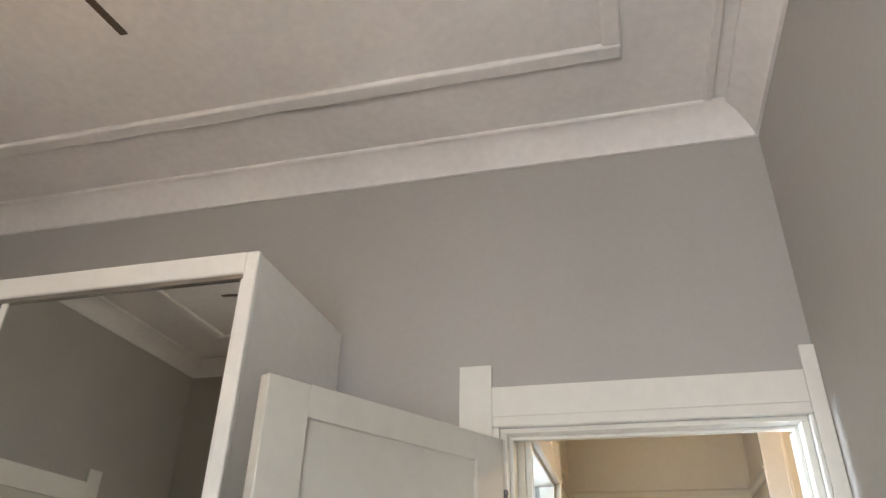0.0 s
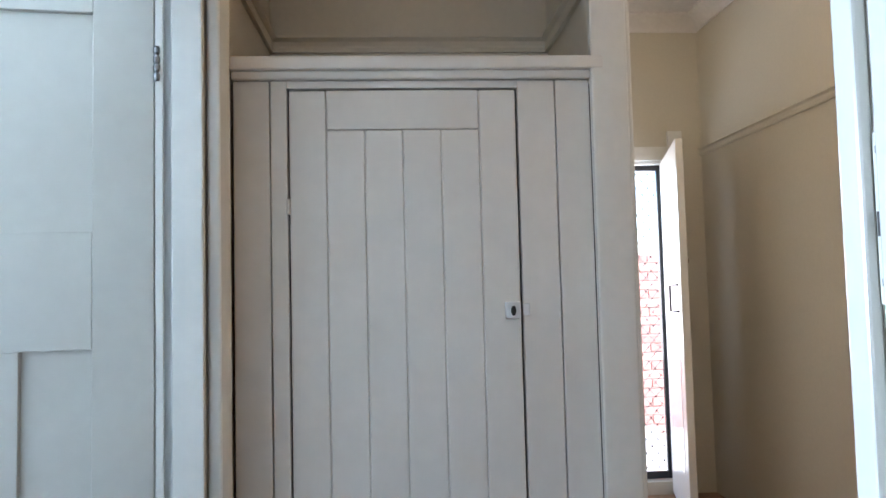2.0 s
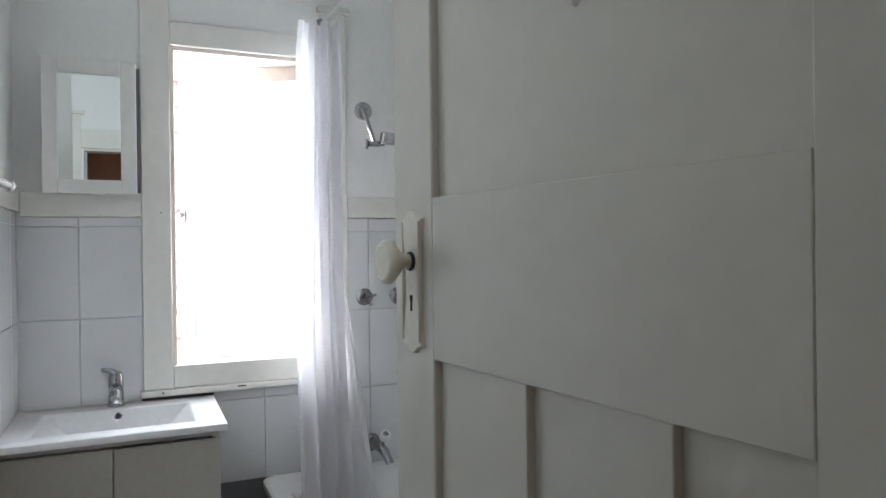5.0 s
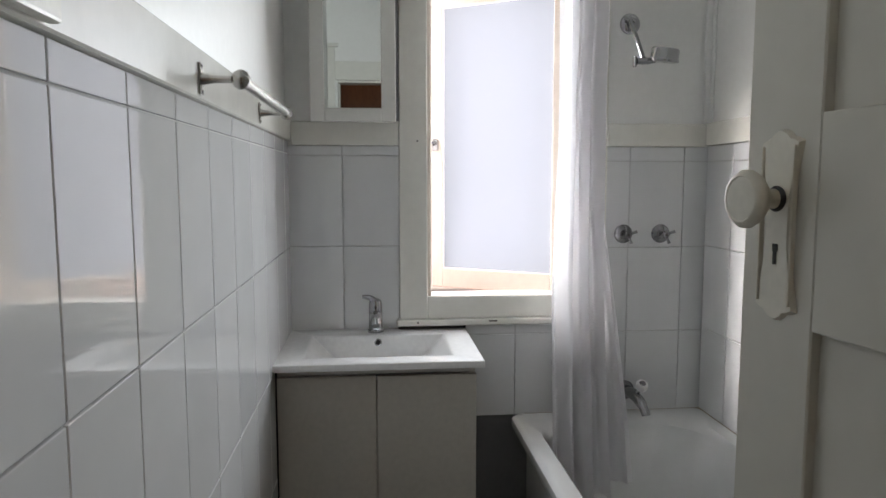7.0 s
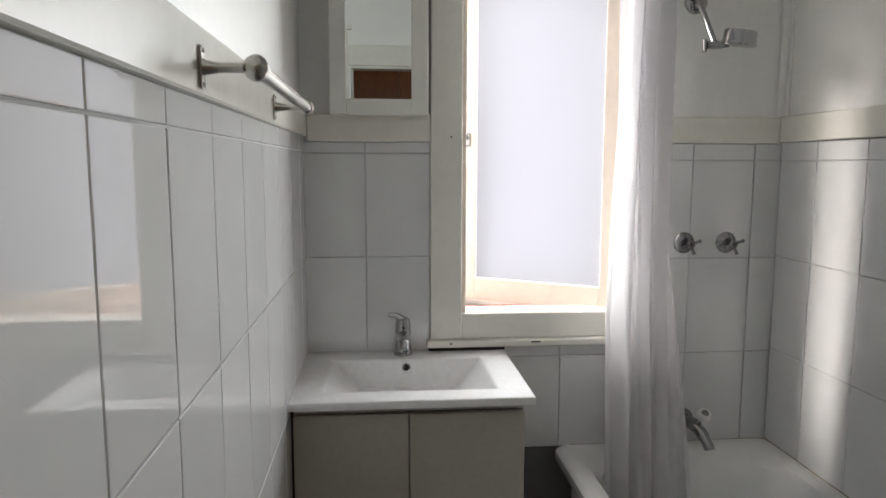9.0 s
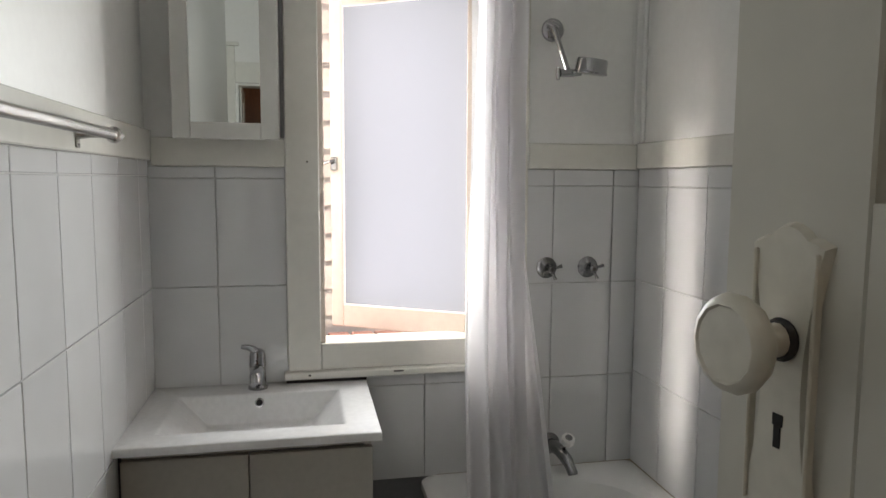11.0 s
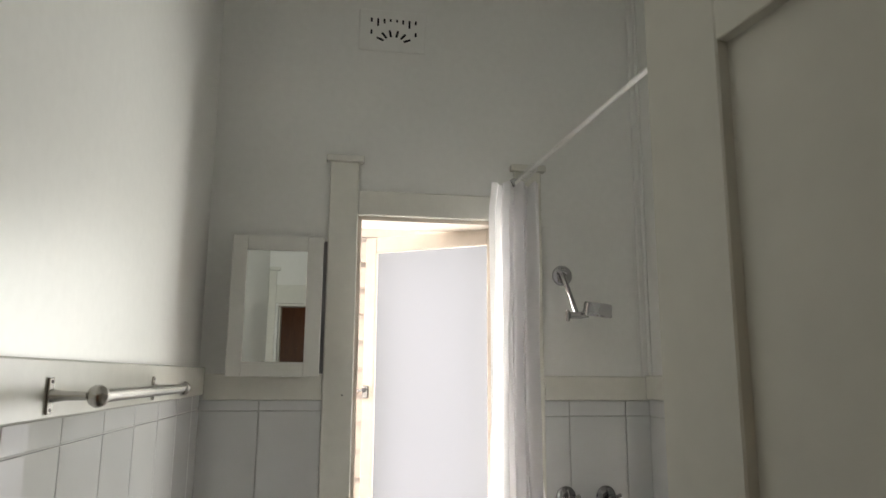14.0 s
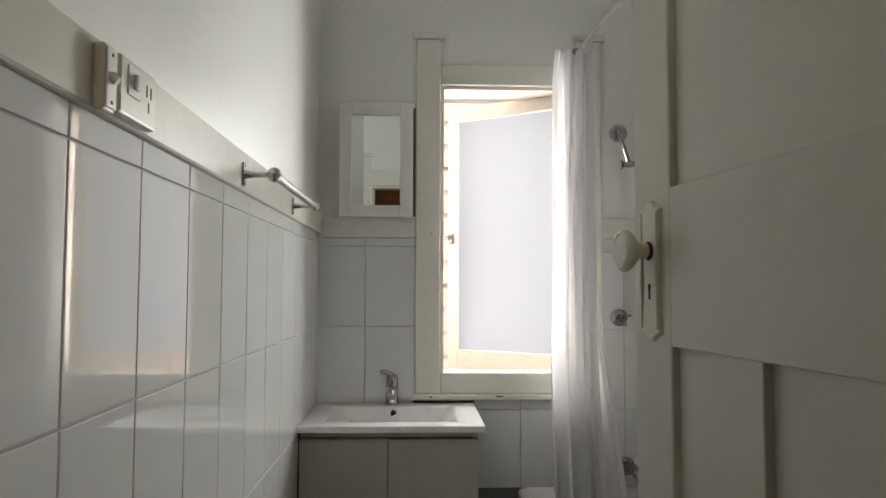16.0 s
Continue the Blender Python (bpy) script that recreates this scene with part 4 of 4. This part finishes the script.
for y, h in ((0.512, 0.015), (0.535, 0.030), (0.558, 0.018), (0.580, 0.010), (0.603, 0.010), (0.625, 0.016), (0.648, 0.030), (0.671, 0.015)):
    slot(y, 2.838 - (h - 0.015) / 2, 0.007, h, 0)
for y in (0.512, 0.671):
    slot(y, 2.792, 0.007, 0.016, 0)
for k in range(6):
    a = radians(22 + 27.2 * k)
    slot(0.592 - 0.052 * math.cos(a), 2.752 + 0.038 * math.sin(a), 0.008, 0.026, 0 + (90 - math.degrees(a)))

# ---------------- bedroom: wardrobe, fan, thermostat ----------------
wr = thing("wardrobe", "white wardrobe with mirrored sliding doors", "wardrobe")
part("side_panel", boxes((1.893, 1.914, -0.690, -0.112, 0, 2.364), bevel=0.002), M_WHITE, wr)
part("top_panel", boxes((0.30, 1.893, -0.690, -0.112, 2.340, 2.364), bevel=0.002), M_WHITE, wr)
part("side_panel", boxes((0.28, 0.30, -0.690, -0.112, 0, 2.364), bevel=0.002), M_WHITE, wr)
part("back_panel", boxes((0.30, 1.893, -0.124, -0.112, 0, 2.340)), M_WHITE, wr)
part("front_post", boxes((1.876, 1.916, -0.712, -0.690, 0, 2.366), bevel=0.006, seg=3), M_WHITE, wr)
part("front_post", boxes((0.278, 0.318, -0.712, -0.690, 0, 2.366), bevel=0.006, seg=3), M_WHITE, wr)
part("top_track", boxes((0.318, 1.876, -0.712, -0.690, 2.302, 2.366), bevel=0.004, seg=2), M_WHITE, wr)
part("track_lip", boxes((0.318, 1.876, -0.706, -0.692, 2.288, 2.302), bevel=0.001), M_STEEL, wr, "thin metal track lip")
part("bottom_track", boxes((0.318, 1.876, -0.712, -0.690, 0, 0.06), bevel=0.003), M_WHITE, wr)
for x0, x1, dy in ((1.09, 1.874, 0.0), (0.320, 1.11, 0.012)):
    md = part("mirror_door", boxes((x0, x0 + 0.02, -0.700 + dy, -0.690 + dy, 0.06, 2.296), (x1 - 0.008, x1, -0.700 + dy, -0.690 + dy, 0.06, 2.296)), M_WHITE, wr)
    part("mirror", boxes((x0 + 0.02, x1 - 0.008, -0.696 + dy, -0.691 + dy, 0.06, 2.292)), M_MIRROR, md, "mirror glass")

fan = thing("ceiling_fan", "ceiling fan with slim dark blades", "ceiling fan", at=(1.68, -1.68, 2.74))
part("rod", rod([(0, 0, 0.06), (0, 0, 0.33)], 0.012, 14), M_STEEL, fan, smooth=True)
part("canopy", turned([(0.06, 0.322), (0.055, 0.29), (0.02, 0.265)], 24), M_STEEL, fan, smooth=True)
part("motor", turned([(0.05, -0.04), (0.10, -0.03), (0.11, 0.0), (0.10, 0.04), (0.05, 0.065)], 30), M_STEEL, fan, smooth=True)
for k in range(4):
    a = radians(84.3 + 90 * k)
    bm = bmesh.new()
    box(bm, 0.13, 0.505, -0.012, 0.012, -0.003, 0.003, 0.0015)
    bmesh.ops.transform(bm, matrix=Matrix.Rotation(a, 4, "Z") @ Matrix.Rotation(radians(11), 4, "X"), verts=bm.verts)
    bl = part("blade", bm, M_FAN, fan)
    bm = bmesh.new()
    box(bm, 0.09, 0.16, -0.015, 0.015, -0.008, -0.003, 0.001)
    bmesh.ops.transform(bm, matrix=Matrix.Rotation(a, 4, "Z"), verts=bm.verts)
    part("blade_arm", bm, M_STEEL, bl)
part("lamp_holder", turned([(0.045, -0.05), (0.05, -0.04)], 24), M_STEEL, fan)

th = thing("thermostat", "cream wall controller with grey display", "thermostat")
part("case", boxes((3.328, 3.360, -0.188, -0.138, 1.510, 1.648), bevel=0.006, seg=3), M_PLASTIC, th)
part("display", boxes((3.3266, 3.3282, -0.181, -0.146, 1.588, 1.634), bevel=0.0005), M_LCD, th, "grey liquid crystal display")
part("label", boxes((3.3266, 3.3282, -0.180, -0.146, 1.522, 1.578), bevel=0.0005), M_PLASTICW, th)
for k in range(3):
    part("button", boxes((3.3250, 3.3268, -0.171, -0.160, 1.530 + 0.015 * k, 1.539 + 0.015 * k), bevel=0.0004), M_BLACK, th)
bs = thing("bedroom_switch", "white light switch plate below the wall controller", "switch")
part("plate", boxes((3.350, 3.360, -0.186, -0.140, 1.372, 1.492), bevel=0.003, seg=2), M_PLASTICW, bs)
part("rocker", boxes((3.3465, 3.3502, -0.170, -0.158, 1.428, 1.446), bevel=0.001), M_PLASTICW, bs)

# assumed, unseen bedroom window behind the walk; closed door seen in the wardrobe mirror
bw = thing("assumed_window_bedroom", "assumed cream painted bedroom window frame, out of view", "window", kind="structure")
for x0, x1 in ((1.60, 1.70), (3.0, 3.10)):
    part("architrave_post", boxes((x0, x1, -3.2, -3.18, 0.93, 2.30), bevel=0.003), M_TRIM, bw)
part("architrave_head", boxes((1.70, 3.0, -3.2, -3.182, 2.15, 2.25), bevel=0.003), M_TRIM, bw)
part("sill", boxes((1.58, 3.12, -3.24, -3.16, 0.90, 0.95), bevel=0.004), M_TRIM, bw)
cd = thing("door_closet", "closed cream door with horned architrave in the bedroom", "door")
for y0, y1 in ((-2.55, -2.45), (-1.65, -1.55)):
    part("architrave_post", boxes((0, 0.02, y0, y1, 0, 2.21), bevel=0.003), M_TRIM, cd)
part("architrave_head", boxes((0, 0.018, -2.45, -1.65, 2.03, 2.14), bevel=0.003), M_TRIM, cd)
part("leaf", boxes((0, 0.010, -2.45, -1.65, 0.01, 2.03), bevel=0.002), M_DOOR, cd)

# ---------------- entry ----------------
door_frame("trim_front_doorway", "cream painted front door frame with horned architrave", (
    ("architrave_post", [(4.640, 4.735, 3.728, 3.75, 0, 2.30)], 0.003),
    ("architrave_post", [(3.665, 3.760, 3.728, 3.75, 0, 2.30)], 0.003),
    ("architrave_head", [(3.760, 4.640, 3.731, 3.75, 2.11, 2.20)], 0.003),
    ("lining_post", [(4.622, 4.640, 3.75, 3.85, 0.08, 2.11)], 0.003),
    ("lining_post", [(3.760, 3.778, 3.75, 3.85, 0.08, 2.11)], 0.003),
    ("lining_head", [(3.778, 4.622, 3.75, 3.85, 2.092, 2.11)], 0.003),
), M_WHITE)
fd = thing("door_front", "white gloss painted front door standing open", "door", at=(4.625, 3.735, 0), turn=74.5)
part("leaf", boxes((-0.80, 0, 0, 0.04, 0.02, 2.09), bevel=0.003), M_WHITE, fd)
part("glazing", boxes((-0.66, -0.14, 0.0402, 0.042, 0.30, 1.95), (-0.66, -0.14, -0.002, -0.0002, 0.30, 1.95)), M_CERAMIC, fd, "glossy white door panel")
part("handle", rod([(-0.70, 0.041, 1.17), (-0.70, 0.085, 1.175), (-0.70, 0.085, 1.31), (-0.70, 0.041, 1.315)], 0.006, 10), M_DARKMETAL, fd, "dark pull handle")
part("lock", turned([(0.016, 0), (0.014, 0.012)], 16, Matrix.Translation((-0.75, 0.0, 1.44)) @ Matrix.Rotation(radians(90), 4, "X")), M_STEEL, fd)
sd = thing("security_door", "black metal security door with diamond mesh", "security door")
part("frame_post", boxes((3.780, 3.815, 3.80, 3.825, 0.085, 2.09), bevel=0.002), M_DARKMETAL, sd)
part("frame_post", boxes((4.585, 4.620, 3.80, 3.825, 0.085, 2.09), bevel=0.002), M_DARKMETAL, sd)
part("frame_rail", boxes((3.815, 4.585, 3.80, 3.825, 0.085, 0.13), bevel=0.002), M_DARKMETAL, sd)
part("frame_rail", boxes((3.815, 4.585, 3.80, 3.825, 2.055, 2.09), bevel=0.002), M_DARKMETAL, sd)
bm = bmesh.new()
zz, xx = 0.045, 0.0385
nx, nz = 20, 43
for j in range(nz):
    for i in range(nx):
        x, z = 3.815 + (i + 0.5) * xx, 0.13 + (j + 0.5) * (1.925 / nz)
        if (i + j) % 2 == 0:
            for sx, sz in ((1, 1), (-1, 1), (1, -1), (-1, -1)):
                p, q = Vector((x, 3.812, z)), Vector((x + sx * xx, 3.812, z + sz * 1.925 / nz))
                if 3.81 < q.x < 4.59 and 0.12 < q.z < 2.06:
                    d = (q - p).normalized()
                    s = Vector((d.z, 0, -d.x)) * 0.0011
                    t = Vector((0, 0.0012, 0))
                    a = [bm.verts.new(v) for v in (p + s + t, p - s + t, p - s - t, p + s - t)]
                    b = [bm.verts.new(v) for v in (q + s + t, q - s + t, q - s - t, q + s - t)]
                    for k in range(4):
                        bm.faces.new((a[k], a[(k + 1) % 4], b[(k + 1) % 4], b[k]))
            box(bm, x - 0.004, x + 0.004, 3.808, 3.816, z - 0.006, z + 0.006)
tagged(part("diamond_mesh", bm, M_DARKMETAL, sd), kind="stuff")

bd = thing("door_brown", "tall brown timber veneer double door in a cream frame", "door")
part("leaf", boxes((4.840, 4.846, -0.55, 0.43, 0.0, 2.40), bevel=0.002), M_WOODDOOR, bd)
part("leaf", boxes((4.840, 4.846, 0.434, 1.41, 0.0, 2.40), bevel=0.002), M_WOODDOOR, bd)
part("frame", boxes((4.836, 4.846, -0.62, -0.552, 0, 2.46), (4.836, 4.846, 1.412, 1.48, 0, 2.46), (4.836, 4.846, -0.552, 1.412, 2.402, 2.46), bevel=0.002), M_TRIM, bd)

# garden wall of brick outside the front door
gw = thing("brick_wall", "pink brick garden wall with pale mortar outside the front door", "brick wall")
part("mortar", boxes((3.0, 6.0, 6.02, 6.11, -0.12, 1.62)), M_MORTAR, gw)
brick_mesh = mesh("brick", boxes((-0.115, 0.115, -0.055, 0.055, -0.038, 0.038), bevel=0.004), M_BRICK)
for j in range(20):
    for i in range(12):
        b = new("brick", brick_mesh)
        b.parent = gw
        b.location = (3.13 + i * 0.242 + (0.121 if j % 2 else 0), 6.06 + 0.003 * math.sin(i * 5 + j * 3), -0.075 + j * 0.086)
solid("path", boxes((3.2, 5.2, 3.86, 5.9, -0.119, -0.02), bevel=0.004), M_CONCRETE, "pale concrete path at the front door", "path", "structure")

# ---------------- wall tiles ----------------
tile_meshes = {}
def tile(parent, u, v, axis, u0, u1, z0, z1):
    """One glazed tile; axis: the wall's normal, u0..u1 along the wall."""
    w, h = round(u1 - u0 - 0.003, 4), round(z1 - z0 - 0.003, 4)
    if w < 0.012 or h < 0.012:
        return
    key = (axis, w, h)
    if key not in tile_meshes:
        if axis == "x":
            bm = boxes((0, 0.006, -w / 2, w / 2, -h / 2, h / 2), bevel=0.0016, seg=2)
        else:
            bm = boxes((-w / 2, w / 2, -0.003, 0.003, -h / 2, h / 2), bevel=0.0016, seg=2)
        tile_meshes[key] = mesh("tile", bm, M_TILE)
    ob = new("tile", tile_meshes[key])
    ob.parent = parent
    c = (u0 + u1) / 2
    tilt = radians(0.12)
    ob.rotation_euler = (random.uniform(-tilt, tilt) if axis == "y" else 0, random.uniform(-tilt, tilt) if axis == "x" else 0, random.uniform(-tilt, tilt))
    ob.location = (v, c, (z0 + z1) / 2) if axis == "x" else (c, v, (z0 + z1) / 2)


def spans(lo, hi, first, pitch):
    k = math.floor((lo - first) / pitch)
    marks = [lo]
    while True:
        k += 1
        p = first + k * pitch
        if p >= hi - 0.006:
            break
        if p > lo + 0.006:
            marks.append(p)
    marks.append(hi)
    return list(zip(marks, marks[1:]))


HW = [(1.452, 1.504), (1.142, 1.452), (0.833, 1.142), (0.530, 0.833)]
tw = thing("tiles_west", "white glazed wall tiles under the window", "wall tiles", kind="structure")
part("grout", boxes((0.0, 0.0035, 0.0, 0.386, 0.530, 1.504), (0.0, 0.0035, 1.126, 1.51, 0.530, 1.504), (0.0, 0.0035, 0.386, 1.126, 0.530, 0.873)), M_GROUT, tw)
for z0, z1 in HW:
    for u0, u1 in spans(0.006, 0.386, 0.19, 0.2045):
        tile(tw, 0, 0.0025, "x", u0, u1, z0 + (0.018 if z0 > 1.4 else 0.014 if z0 == 1.142 else 0), z1 + (0.018 if z1 == 1.452 else 0.014 if z1 == 1.142 else 0))
    for u0, u1 in spans(1.126, 1.504, 1.2135, 0.2015):
        tile(tw, 0, 0.0025, "x", u0, u1, z0, z1)
for u0, u1 in spans(0.386, 1.126, 0.19, 0.2035):
    tile(tw, 0, 0.0025, "x", u0, u1, 0.833, 0.873)
    tile(tw, 0, 0.0025, "x", u0, u1, 0.530, 0.833)
ts = thing("tiles_south", "white glazed wall tiles with grey joints", "wall tiles", kind="structure")
part("grout", boxes((0.009, 2.378, 0.0, 0.0035, 0.0, 1.519)), M_GROUT, ts)
for z0, z1 in ((1.476, 1.519), (1.155, 1.476), (0.832, 1.155), (0.512, 0.832), (0.192, 0.512), (0.0, 0.192)):
    for u0, u1 in spans(0.009, 2.378, 1.753, 0.2035):
        tile(ts, 0, 0.0055, "y", u0, u1, z0, z1)
tn = thing("tiles_north", "white glazed wall tiles above the bath", "wall tiles", kind="structure")
part("grout", boxes((0.009, 1.80, 1.5065, 1.51, 0.530, 1.508)), M_GROUT, tn)
for z0, z1 in ((1.451, 1.508), (1.148, 1.451), (0.845, 1.148), (0.536, 0.845)):
    for u0, u1 in spans(0.009, 1.80, 0.193, 0.212):
        tile(tn, 0, 1.5045, "y", u0, u1, z0, z1)
